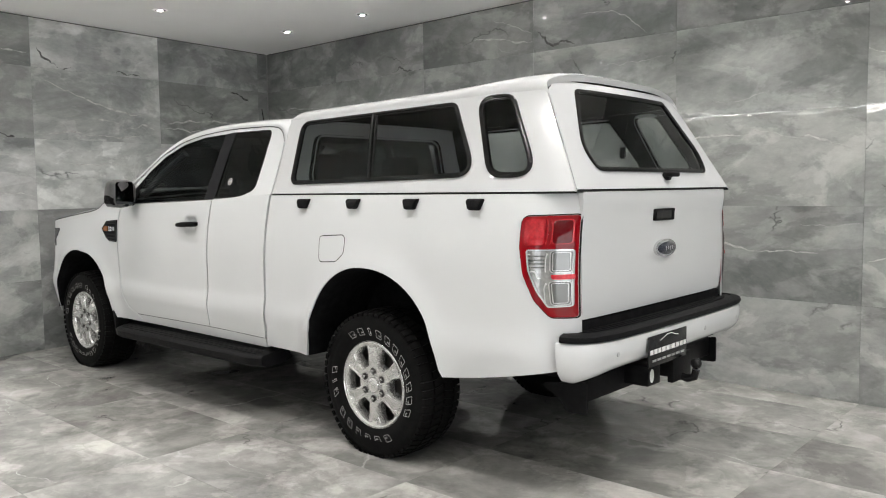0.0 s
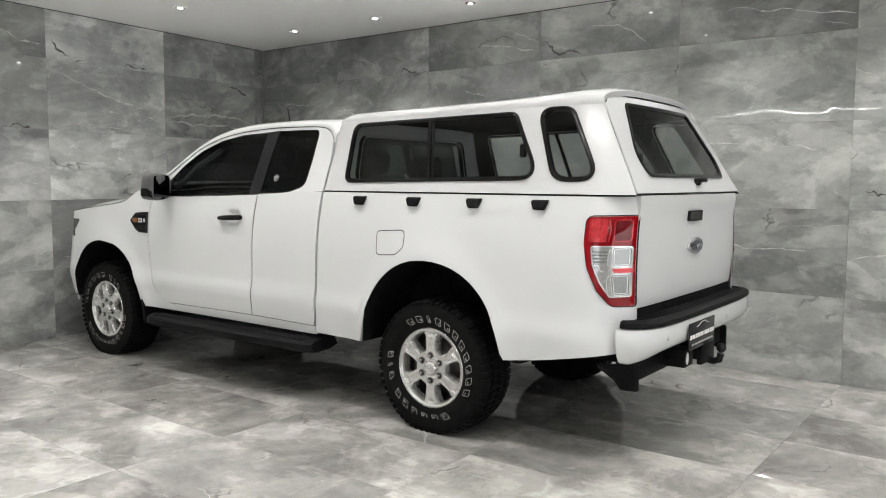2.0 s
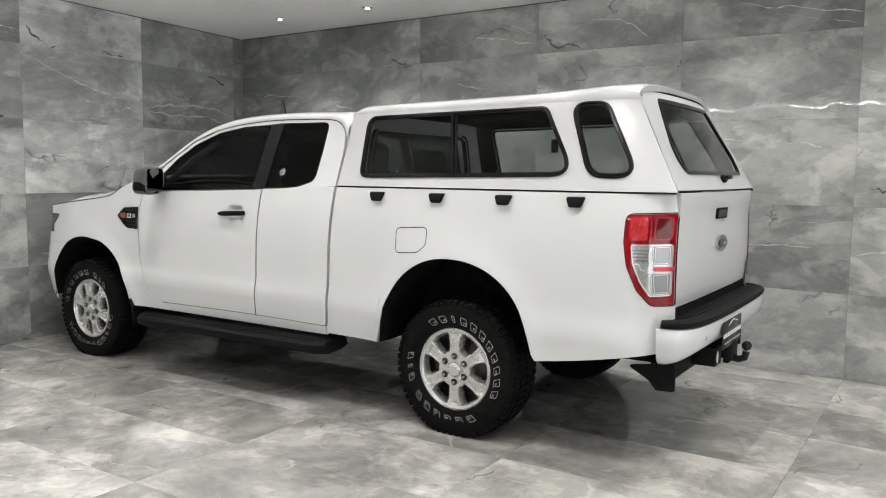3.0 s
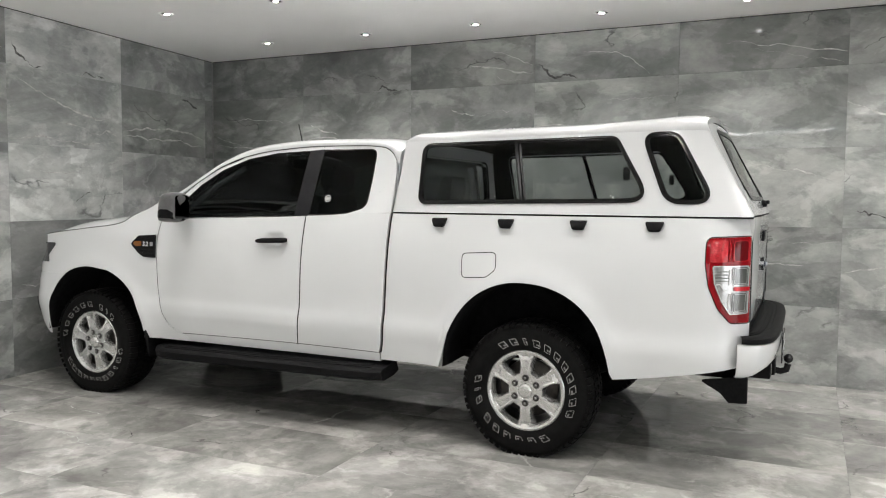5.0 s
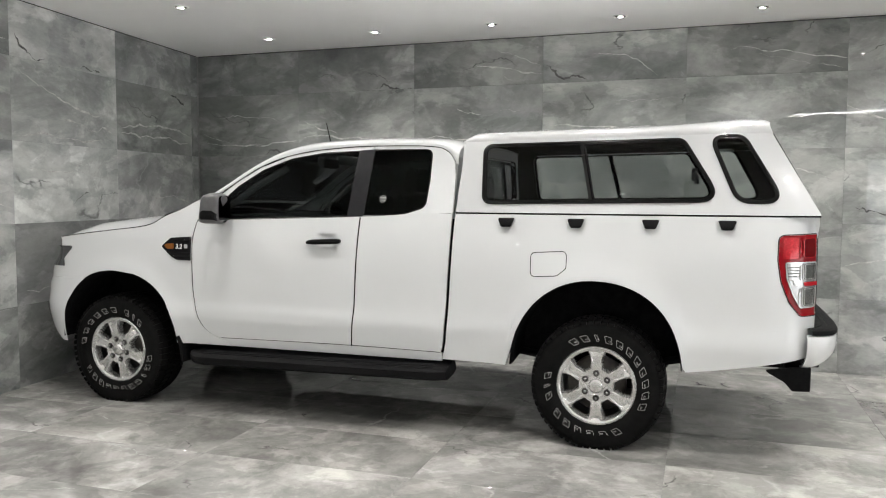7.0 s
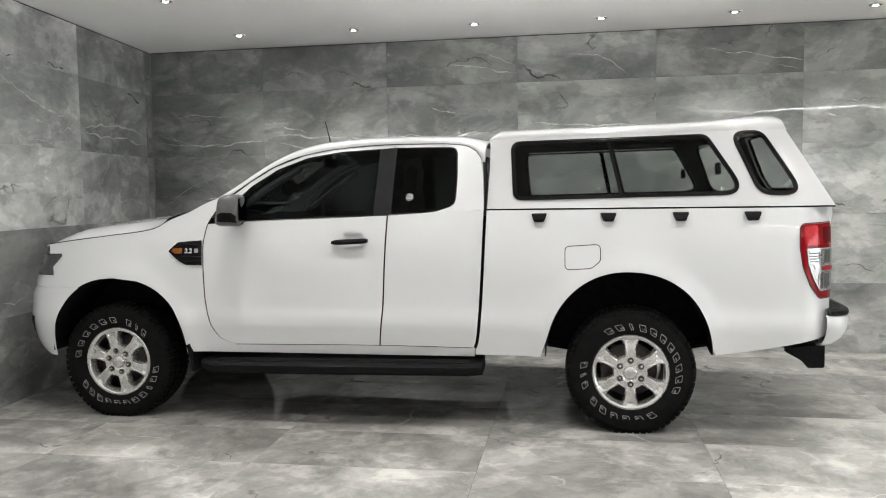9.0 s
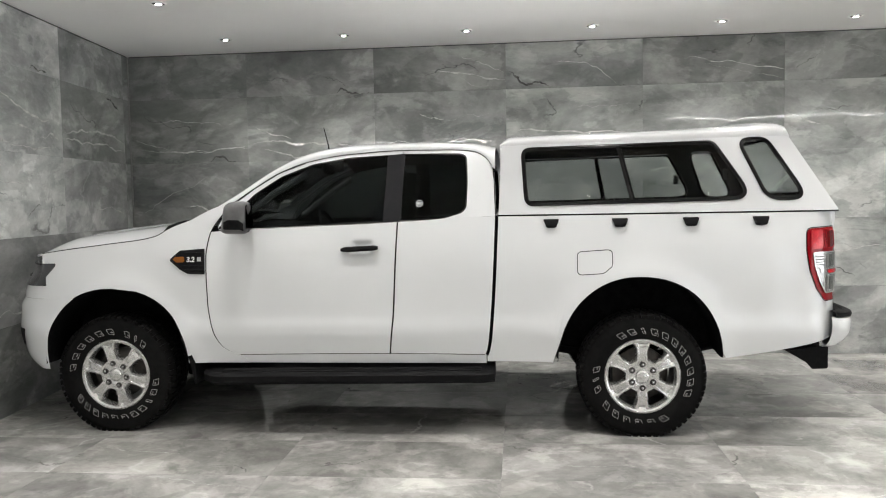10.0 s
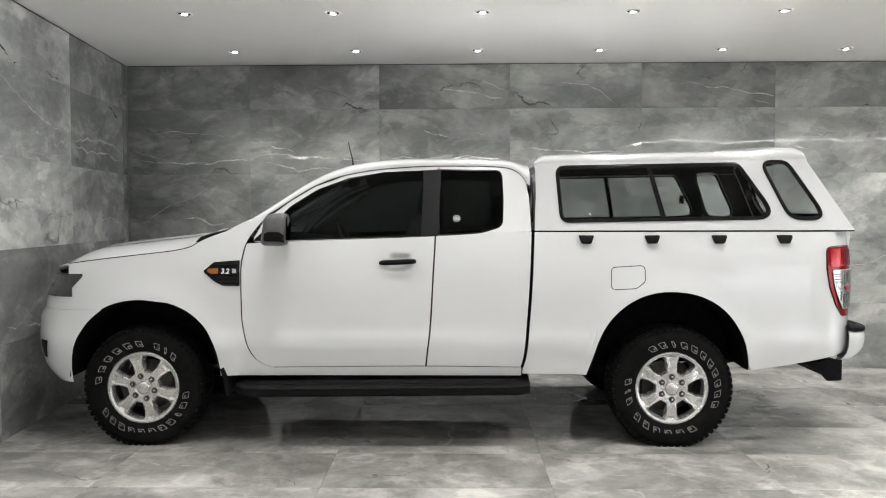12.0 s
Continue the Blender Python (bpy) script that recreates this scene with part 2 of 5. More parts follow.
def curve(*pts):
    """A smooth function through (x, value) pairs that doesn't overshoot."""
    xs, ys = np.array([p[0] for p in pts], float), np.array([p[1] for p in pts], float)
    h, d = np.diff(xs), np.diff(ys) / np.diff(xs)
    s = np.zeros(len(xs))
    s[0], s[-1] = d[0], d[-1]
    for i in range(1, len(xs) - 1):
        if d[i - 1] * d[i] > 0:
            w1, w2 = 2 * h[i] + h[i - 1], h[i] + 2 * h[i - 1]
            s[i] = (w1 + w2) / (w1 / d[i - 1] + w2 / d[i])

    def at(x):
        if x <= xs[0]:
            return float(ys[0])
        if x >= xs[-1]:
            return float(ys[-1])
        i = int(np.searchsorted(xs, x) - 1)
        t = (x - xs[i]) / h[i]
        return float((1 + 2 * t) * (1 - t) ** 2 * ys[i] + t * (1 - t) ** 2 * h[i] * s[i] + t * t * (3 - 2 * t) * ys[i + 1] + t * t * (t - 1) * h[i] * s[i + 1])
    return at


def sheet(bm, rows, closed=False):
    """Faces between rows of points."""
    vs = [[bm.verts.new(p) for p in r] for r in rows]
    for a, b in zip(vs, vs[1:]):
        n = len(a)
        for i in range(n if closed else n - 1):
            j = (i + 1) % n
            bm.faces.new((a[i], a[j], b[j], b[i]))
    return vs


def flange(bm, way, depth):
    """Turns the open edges of a sheet inwards, so that the panel shows its thickness."""
    edges = [e for e in bm.edges if len(e.link_faces) == 1]
    got = bmesh.ops.extrude_edge_only(bm, edges=edges)
    bmesh.ops.translate(bm, vec=Vector(way) * depth, verts=[v for v in got["geom"] if isinstance(v, bmesh.types.BMVert)])


def loop(corners, radii, k=7, m=8):
    """A closed outline with rounded corners: k + 1 points round each corner, m on each straight."""
    n = len(corners)
    if not isinstance(radii, (list, tuple)):
        radii = [radii] * n
    P = [np.array(c, float) for c in corners]
    arcs = []
    for i in range(n):
        a, p, b = P[i - 1], P[i], P[(i + 1) % n]
        u, v = (a - p) / np.linalg.norm(a - p), (b - p) / np.linalg.norm(b - p)
        half = math.acos(max(-1, min(1, float(u @ v)))) / 2
        cut = min(radii[i] / max(math.tan(half), 1e-6), 0.48 * np.linalg.norm(a - p), 0.48 * np.linalg.norm(b - p))
        s, e = p + u * cut, p + v * cut
        arcs.append([(1 - t) ** 2 * s + 2 * t * (1 - t) * p + t * t * e for t in np.linspace(0, 1, k + 1)])
    out = []
    for i in range(n):
        out += arcs[i]
        a, b = arcs[i][-1], arcs[(i + 1) % n][0]
        out += [a + (b - a) * t for t in np.linspace(0, 1, m + 2)[1:-1]]
    return out


def grow(lp, d):
    """The outline moved outwards by d."""
    c = sum(lp) / len(lp)
    out = []
    n = len(lp)
    area = sum(lp[i][0] * lp[(i + 1) % n][1] - lp[(i + 1) % n][0] * lp[i][1] for i in range(n))
    for i in range(n):
        t = lp[(i + 1) % n] - lp[i - 1]
        nrm = np.array([t[1], -t[0]]) / max(np.linalg.norm(t), 1e-9)
        out.append(lp[i] + nrm * d * (1 if area > 0 else -1))
    return out


def ring(bm, inner, outer, place, steps=4):
    rows = []
    for s in np.linspace(0, 1, steps + 1):
        rows.append([place(*(a + (b - a) * s)) for a, b in zip(inner, outer)])
    return sheet(bm, rows, closed=True)


def patch(bm, lp, place, steps=5):
    c = sum(lp) / len(lp)
    rows = [[place(*(c + (p - c) * s)) for p in lp] for s in np.linspace(1, 0.12, steps)]
    vs = sheet(bm, rows, closed=True)
    bm.faces.new(vs[-1])
    return vs


def pane(bm, lp, place, way, thick=0.004):
    """A closed slab with the outline, lying on the surface."""
    w = Vector(way) * thick
    patch(bm, lp, place)
    back = lambda u, v: tuple(Vector(place(u, v)) + w)
    patch(bm, lp, back)
    ring(bm, lp, lp, lambda u, v: place(u, v), 0)
    n = len(lp)
    bmesh.ops.remove_doubles(bm, verts=bm.verts, dist=1e-6)
    a = [place(*p) for p in lp]
    b = [back(*p) for p in lp]
    sheet(bm, [a, b], closed=True)
    bmesh.ops.remove_doubles(bm, verts=bm.verts, dist=1e-6)


def tube(bm, pts, radius, closed=False, sides=8, flat=1.0, up=(0, 0, 1)):
    """A bar swept along points."""
    pts = [Vector(p) for p in pts]
    n = len(pts)
    rows = []
    for i, p in enumerate(pts):
        a = pts[i - 1] if (closed or i) else p
        b = pts[(i + 1) % n] if (closed or i < n - 1) else p
        t = (b - a).normalized()
        u = t.cross(Vector(up))
        u = u.normalized() if u.length > 1e-4 else t.cross(Vector((1, 0, 0))).normalized()
        v = u.cross(t).normalized()
        r = radius(i / max(1, n - 1)) if callable(radius) else radius
        rows.append([p + u * math.cos(2 * math.pi * j / sides) * r + v * math.sin(2 * math.pi * j / sides) * r * flat for j in range(sides)])
    if closed:
        rows.append(rows[0])
    vs = sheet(bm, rows, closed=True)
    if not closed:
        bm.faces.new(vs[0])
        bm.faces.new(vs[-1])
    else:
        bmesh.ops.remove_doubles(bm, verts=bm.verts, dist=1e-6)


def box(bm, x0, x1, y0, y1, z0, z1, bevel=0.0, seg=2):
    r = bmesh.ops.create_cube(bm, size=1, matrix=Matrix.LocRotScale(((x0 + x1) / 2, (y0 + y1) / 2, (z0 + z1) / 2), None, (x1 - x0, y1 - y0, z1 - z0)))
    if bevel:
        es = list({e for v in r["verts"] for e in v.link_edges})
        bmesh.ops.bevel(bm, geom=es, offset=bevel, segments=seg, profile=0.5, affect="EDGES")


def prism(bm, lp, y0, y1, bevel=0.0):
    """An outline in x and z, drawn from y0 to y1."""
    a = [bm.verts.new((p[0], y0, p[1])) for p in lp]
    b = [bm.verts.new((p[0], y1, p[1])) for p in lp]
    fa, fb = bm.faces.new(a), bm.faces.new(list(reversed(b)))
    n = len(lp)
    for i in range(n):
        bm.faces.new((a[i], b[i], b[(i + 1) % n], a[(i + 1) % n]))
    if bevel:
        bmesh.ops.bevel(bm, geom=list(fa.edges) + list(fb.edges), offset=bevel, segments=2, affect="EDGES")


def lathe(bm, prof, seg=48, axis_y=True):
    """A profile of (radius, y) turned about the y axis."""
    rows = []
    for r, y in prof:
        rows.append([(r * math.cos(2 * math.pi * j / seg), y, r * math.sin(2 * math.pi * j / seg)) for j in range(seg)])
    return sheet(bm, rows, closed=True)


# ---- the showroom ----
def tile_mesh(w, h, d=0.009, c=0.0007):
    bm = bmesh.new()
    sheet(bm, [[(sx * (w / 2 - i), sy * (h / 2 - i), z) for sx, sy in ((-1, -1), (1, -1), (1, 1), (-1, 1))] for i, z in ((0, 0), (0, d - c), (c, d))], closed=True)
    bm.verts.ensure_lookup_table()
    bm.faces.new(bm.verts[8:12])
    bmesh.ops.recalc_face_normals(bm, faces=bm.faces)
    me = bpy.data.meshes.new("tile")
    bm.to_mesh(me)
    bm.free()
    return me


TILES = {}
rng = random.Random(4)


def lay_tiles(parent, us, vs, material, tilt, gap=0.0009, tones={}):
    """Tiles in the local plane u, v of parent, between the joint lines us and vs."""
    laid = []
    for i, (u0, u1) in enumerate(zip(us, us[1:])):
        for j, (v0, v1) in enumerate(zip(vs, vs[1:])):
            key = (round(u1 - u0, 3), round(v1 - v0, 3), material.name)
            if key not in TILES:
                TILES[key] = tile_mesh(u1 - u0 - gap, v1 - v0 - gap)
                TILES[key].materials.append(material)
            ob = new("tile", TILES[key])
            ob.parent = parent
            ob.matrix_basis = pose((u0 + u1) / 2, (v0 + v1) / 2, 0.0, rng.uniform(-tilt, tilt), rng.uniform(-tilt, tilt), 0)
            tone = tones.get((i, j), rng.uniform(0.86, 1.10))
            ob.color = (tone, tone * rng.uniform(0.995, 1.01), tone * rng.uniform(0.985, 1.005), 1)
            laid.append((u0, u1, v0, v1, ob))
    return laid


def streak(laid, u0, v0, u1, v1, width, material, name, seed, jag=0.12):
    """A vein or crack of the stone print: a thin wandering band across one tile."""
    um, vm = (u0 + u1) / 2, (v0 + v1) / 2
    home = [t for t in laid if t[0] <= um <= t[1] and t[2] <= vm <= t[3]]
    if not home:
        return
    a0, a1, b0, b1, tile = home[0]
    r = random.Random(seed)
    pts = [np.array((u0, v0)), np.array((u1, v1))]
    step = jag * math.hypot(u1 - u0, v1 - v0)
    while len(pts) < 60:
        nxt = []
        for p, q in zip(pts, pts[1:]):
            d = q - p
            nrm = np.array((-d[1], d[0])) / max(np.linalg.norm(d), 1e-6)
            nxt += [p, (p + q) / 2 + nrm * r.gauss(0, 0.5) * step]
        pts = nxt + [pts[-1]]
        step *= 0.5
    bm = bmesh.new()
    rows = []
    n = len(pts)
    w = 0.6
    for i, p in enumerate(pts):
        d = pts[min(n - 1, i + 1)] - pts[max(0, i - 1)]
        nrm = np.array((-d[1], d[0])) / max(np.linalg.norm(d), 1e-6)
        w = min(1.2, max(0.15, w + r.gauss(0, 0.18)))
        half = width * w * min(1, 5 * i / n + 0.15, 5 * (n - 1 - i) / n + 0.15)
        row = []
        for sgn in (-1, 1):
            c = p + nrm * half * sgn
            row.append((min(a1 - 0.003, max(a0 + 0.003, c[0])) - (a0 + a1) / 2, min(b1 - 0.003, max(b0 + 0.003, c[1])) - (b0 + b1) / 2, 0.0093))
        rows.append(row)
    sheet(bm, rows)
    finish(bm, name, material, tile)


def slab(name, m, u0, u1, v0, v1, material, thick=0.15, label="", category=""):
    bm = bmesh.new()
    box(bm, u0, u1, v0, v1, -thick, 0)
    ob = finish(bm, name, material)
    ob.matrix_basis = m
    return tagged(ob, label, category, kind="structure")


CX, CY = -1.14, 1.715
NORTH = Matrix.Translation((CX, CY, 0)) @ Euler((radians(90), 0, -0.012)).to_matrix().to_4x4()
WEST = Matrix.Translation((CX, CY, 0)) @ Euler((radians(90), 0, radians(90) + 0.0913)).to_matrix().to_4x4()
EAST_X, SOUTH_Y = 13.6, -9.85
ROWS_V = [0.0, 0.595, 1.19, 1.785, 2.38, CEIL]
north_u = [0.009] + [0.01 - CX + 1.2 * i for i in range(0, 13)]
west_joint = [-(CY - y) / math.cos(0.0913) for y in (-0.82 + 1.2 * k for k in range(2, -8, -1))]

# ceiling: one sheet with its shadow gap
bm = bmesh.new()
box(bm, -5.4, EAST_X + 0.2, SOUTH_Y - 0.2, CY + 0.3, CEIL, CEIL + 0.12)
tagged(finish(bm, "ceiling", M_CEIL), "smooth white painted flat showroom ceiling", "ceiling", kind="structure")

wall_north = slab("wall_north", NORTH @ pose(0, 0, -0.009), -0.3, 14.9, -0.02, CEIL + 0.05, M_GROUT, label="wall clad in large polished grey marble tiles", category="wall")
wall_west = slab("wall_west", WEST @ pose(0, 0, -0.009), -3.63, 0.3, -0.02, CEIL + 0.05, M_GROUT, label="wall clad in large polished grey marble tiles", category="wall")
bm = bmesh.new()
box(bm, -5.4, EAST_X + 0.2, SOUTH_Y - 0.2, CY + 0.3, -0.2, -0.009)
floor = tagged(finish(bm, "floor", M_GROUT), "polished grey marble-look tiled floor with pale veins", "floor", kind="structure")

# unseen plain walls close the room behind the camera and bounce light; glazed entrance
# east opening and its glowing panel are added fill light for the tailgate
FILL0, FILL1, FILLH = -8.6, -1.6, 2.5
bm = bmesh.new()
box(bm, EAST_X, EAST_X + 0.2, SOUTH_Y - 0.2, FILL0, 0, CEIL)
box(bm, EAST_X, EAST_X + 0.2, FILL1, CY, 0, CEIL)
box(bm, EAST_X, EAST_X + 0.2, FILL0, FILL1, FILLH, CEIL)
tagged(finish(bm, "wall_east", M_WHITEWALL), "unseen white painted wall with added light opening", "wall", kind="structure")
bm = bmesh.new()
for k in range(6):
    y = FILL0 + (FILL1 - FILL0 - 0.06) * k / 5
    box(bm, EAST_X + 0.07, EAST_X + 0.13, y, y + 0.06, 0, FILLH)
box(bm, EAST_X + 0.075, EAST_X + 0.125, FILL0 + 0.06, FILL1 - 0.06, FILLH - 0.06, FILLH - 0.002)
tagged(finish(bm, "window_1", M_GLOSSBLACK), "dark frame of an added light opening", "window", kind="structure")
bm = bmesh.new()
box(bm, EAST_X + 1.5, EAST_X + 1.55, FILL0 - 2, FILL1 + 2, -0.2, 3.6)
tagged(finish(bm, "backdrop", M_FILLEAST), "unseen glowing panel added to light the tailgate", "backdrop", kind="structure")
bm = bmesh.new()
box(bm, -5.4, -5.2, SOUTH_Y - 0.2, -1.75, 0, CEIL)
box(bm, -5.2, -0.84, -1.898, -1.75, 0, CEIL)
tagged(finish(bm, "wall_southwest", M_WHITEWALL), "plain white painted wall", "wall", kind="structure")
DOOR0, DOOR1, DOORH = 6.72, 8.25, 2.25
bm = bmesh.new()
box(bm, -5.2, DOOR0, SOUTH_Y - 0.2, SOUTH_Y, 0, CEIL)
box(bm, DOOR1, EAST_X, SOUTH_Y - 0.2, SOUTH_Y, 0, CEIL)
box(bm, DOOR0, DOOR1, SOUTH_Y - 0.2, SOUTH_Y, DOORH, CEIL)
tagged(finish(bm, "wall_south", M_PLASTER), "plain pale plastered wall with entrance opening", "wall", kind="structure")
bm = bmesh.new()
for x in (DOOR0, (DOOR0 + DOOR1) / 2 - 0.03, DOOR1 - 0.06):
    box(bm, x, x + 0.06, SOUTH_Y - 0.13, SOUTH_Y - 0.07, 0, DOORH)
box(bm, DOOR0 + 0.06, DOOR1 - 0.06, SOUTH_Y - 0.125, SOUTH_Y - 0.075, DOORH - 0.06, DOORH)
box(bm, DOOR0 + 0.06, DOOR1 - 0.06, SOUTH_Y - 0.12, SOUTH_Y - 0.08, 1.02, 1.10)
tagged(finish(bm, "door_1", M_GLOSSBLACK), "dark framed glazed showroom entrance", "door", kind="structure")
bm = bmesh.new()
box(bm, DOOR0 - 2, DOOR1 + 2, SOUTH_Y - 1.6, SOUTH_Y - 1.55, -0.2, 3.6)
tagged(finish(bm, "backdrop", M_DAY), "pale daylight outside the entrance", "backdrop", kind="structure")

# dark strips drawn as the shadow line where ceiling and walls meet
for nm, m, a, b in (("trim_north", NORTH, 0.02, 14.7), ("trim_west", WEST, -3.62, -0.02)):
    bm = bmesh.new()
    box(bm, a, b, CEIL - 0.007, CEIL - 0.001, 0.0015, 0.004)
    ob = finish(bm, nm, M_SHADOWGAP)
    ob.matrix_basis = m
    tagged(ob, "thin dark shadow line along the ceiling edge", "trim", kind="structure")

# long light strips on the ceiling behind the camera
for x0, x1, y in ((-4.9, 4.75, -9.35), (4.85, 10.6, -6.0)):
    strip = holder("led_strip_light", "long thin warm white ceiling light strip", "ceiling light", "ceiling light strips")
    bm = bmesh.new()
    box(bm, x0, x1, y - 0.014, y + 0.014, CEIL - 0.03, CEIL - 0.002)
    part("housing", bm, M_TRIM, strip)
    bm = bmesh.new()
    box(bm, x0 + 0.01, x1 - 0.01, y - 0.012, y + 0.012, CEIL - 0.036, CEIL - 0.031)
    part("diffuser", bm, M_LED, strip)

# recessed downlights
first = holder("downlight", "small round recessed white ceiling downlight", "downlight", "ceiling downlights", at=(0, 0, CEIL))
bm = bmesh.new()
rows = [[(r * math.cos(a), r * math.sin(a), z) for a in [2 * math.pi * j / 28 for j in range(28)]] for r, z in ((0.056, 0.0), (0.055, -0.004), (0.047, -0.006), (0.044, -0.002))]
sheet(bm, rows, closed=True)
part("trim_ring", bm, M_TRIM, first)
bm = bmesh.new()
rows = [[(r * math.cos(a), r * math.sin(a), z) for a in [2 * math.pi * j / 28 for j in range(28)]] for r, z in ((0.044, -0.0015), (0.034, -0.003), (0.026, -0.0068), (0.022, -0.0068), (0.0195, -0.0058))]
sheet(bm, rows, closed=True)
part("gimbal", bm, M_SHADOWGAP, first)
bm = bmesh.new()
bmesh.ops.create_circle(bm, cap_ends=True, radius=0.0195, segments=24, matrix=Matrix.Translation((0, 0, -0.0060)))
part("bulb", bm, M_BULB, first)
spot = bpy.data.lights.new("downlight_glow", "AREA")
spot.shape, spot.size, spot.energy, spot.color, spot.spread = "DISK", 0.046, LAMP_WATT, (1.0, 0.968, 0.938), radians(100)
k = 0
for y in LAMP_Y:
    for x in LAMP_X:
        if (y > -2.2 and x < CX + 0.0913 * (CY - y) + 0.25) or y < -8.6:
            continue
        if k:
            copy_thing(first, pose(x, y, CEIL))
        else:
            first.location = (x, y, CEIL)
        k += 1
        lamp = new("downlight_glow", spot)
        lamp.location = (x, y, CEIL - 0.011)


# ---- the pickup ----
# x runs from the front axle (0) to the rear axle (3.22); the near flank has negative y.
FLANK = curve((0.36, 0.825), (0.45, 0.844), (0.56, 0.866), (0.61, 0.876), (0.65, 0.878), (0.72, 0.872), (0.82, 0.876), (0.95, 0.880), (1.10, 0.872), (1.20, 0.858), (1.30, 0.838), (1.42, 0.80))
ARCH = {"f": (0.014, 0.42, 0.462, 0.475, 2.25), "r": (3.195, 0.42, 0.466, 0.522, 2.05)}


def arch_top(x, which):
    cx, cz, a, b, n = ARCH[which]
    if which == "r" and x > cx:
        a, n = 0.484, 2.25
    t = abs(x - cx) / a
    return cz + b * (1 - t ** n) ** (1 / n) if t < 1 else -1.0


def flare(x, z):
    out = 0.0
    for cx, cz, a, b, n in ARCH.values():
        d = math.hypot((x - cx) / a, max(0.0, z - cz) / b) - 1
        d *= 0.47
        out += 0.024 * math.exp(-(max(d, 0) / 0.085) ** 2)
    return out


def tail_in(x):
    t = max(0.0, x - 4.02)
    return 4.69 * t ** 3


def flank(x, z):
    return FLANK(z) + flare(x, z) - tail_in(x)


DOOR_A = curve((0.44, 0.86), (0.475, 0.80), (0.49, 0.755), (0.52, 0.70), (0.57, 0.663), (0.62, 0.642), (0.79, 0.612), (1.07, 0.610), (1.21, 0.632), (1.34, 0.71), (1.42, 0.79))
SEAM_B = curve((0.45, 1.728), (0.50, 1.732), (0.72, 1.757), (1.07, 1.778), (1.28, 1.790))
GAP_C = curve((0.42, 2.305), (0.47, 2.312), (0.52, 2.328), (0.75, 2.352), (1.0, 2.368), (1.30, 2.382))
HOODLINE = curve((-0.66, 1.055), (-0.58, 1.085), (-0.41, 1.118), (-0.03, 1.165), (0.22, 1.195), (0.30, 1.215), (0.36, 1.25), (0.41, 1.274), (0.50, 1.306), (0.63, 1.372), (0.80, 1.43))
BELT = curve((0.62, 1.232), (0.73, 1.238), (1.70, 1.272), (1.79, 1.276), (2.0, 1.288), (2.12, 1.298), (2.38, 1.302))
SILL_TOP = curve((0.6, 0.474), (1.74, 0.484), (2.31, 0.478))
BED_LOW = curve((2.30, 0.438), (2.74, 0.435), (3.66, 0.462), (4.21, 0.55), (4.34, 0.575))

pickup = holder("pickup_truck", "white extended cab pickup with white canopy parked on marble floor", "pickup truck")
HALF = 0.004


def flank_panel(name, s, lo_x, hi_x, bottom, top, nu, nv, label="", out=0.0, material=M_PAINT, squeeze=None, depth=0.02, dent=None):
    """A body panel on the flank: between two seams that depend on height, from bottom to top."""
    bm = bmesh.new()
    rows = []
    for i in range(nu + 1):
        u = i / nu
        if squeeze:
            u = squeeze(u)
        row = []
        for j in range(nv + 1):
            v = j / nv
            x = lo_x(0.9) + u * (hi_x(0.9) - lo_x(0.9))
            for _ in range(4):
                z = bottom(x) + v * (top(x) - bottom(x))
                x = lo_x(z) + u * (hi_x(z) - lo_x(z))
            row.append((x, s * (flank(x, z) + out - (dent(x, z) if dent else 0)), z))
        rows.append(row)
    sheet(bm, rows)
    flange(bm, (0, -s, 0), depth)
    return part(name, bm, material, pickup, label)


def const(v):
    return lambda q: v


def fender_bottom(x):
    if x < -0.245:
        return 0.8335
    a = arch_top(x, "f")
    return max(a, 0.425)


def bed_bottom(x):
    return max(arch_top(x, "r"), BED_LOW(x))


def arch_back(z):
    cx, cz, a, b, n = ARCH["f"]
    t = min(1, max(0, (z - cz) / b))
    return cx + a * (1 - t ** n) ** (1 / n)


def hood_at(z):
    """Where the bonnet line reaches the height z."""
    lo, hi = -0.6, 0.80
    for _ in range(40):
        mid = (lo + hi) / 2
        lo, hi = (mid, hi) if HOODLINE(mid) - 0.003 < z else (lo, mid)
    return lo


def fender(s):
    bm = bmesh.new()
    xm = ARCH["f"][0]
    z0, z1 = fender_bottom(xm), HOODLINE(xm) - 0.003
    zmid = list(np.linspace(z0, z1, 25))
    rows = []
    for x in np.linspace(-0.44, xm, 46):
        rows.append([(x, s * flank(x, z), z) for z in np.linspace(fender_bottom(x), HOODLINE(x) - 0.003, 25)])
    sheet(bm, rows)
    rows = []
    for z in list(np.linspace(0.425, z0, 26)[:-1]) + zmid + list(np.linspace(z1, 1.41, 14)[1:]):
        xl = arch_back(z) if z < z0 - 1e-6 else xm if z <= z1 + 1e-6 else hood_at(z)
        xr = max(DOOR_A(z) - HALF, xl + 0.002)
        rows.append([(x, s * flank(x, z), z) for x in xl + (xr - xl) * np.linspace(0, 1, 31)])
    sheet(bm, rows)
    bmesh.ops.remove_doubles(bm, verts=bm.verts, dist=1e-5)
    flange(bm, (0, -s, 0), 0.02)
    part("front_fender", bm, M_PAINT, pickup)


def handle_dent(x, z):
    return 0.016 * math.exp(-((x - 1.575) / 0.060) ** 6 - ((z - 1.121) / 0.043) ** 6)


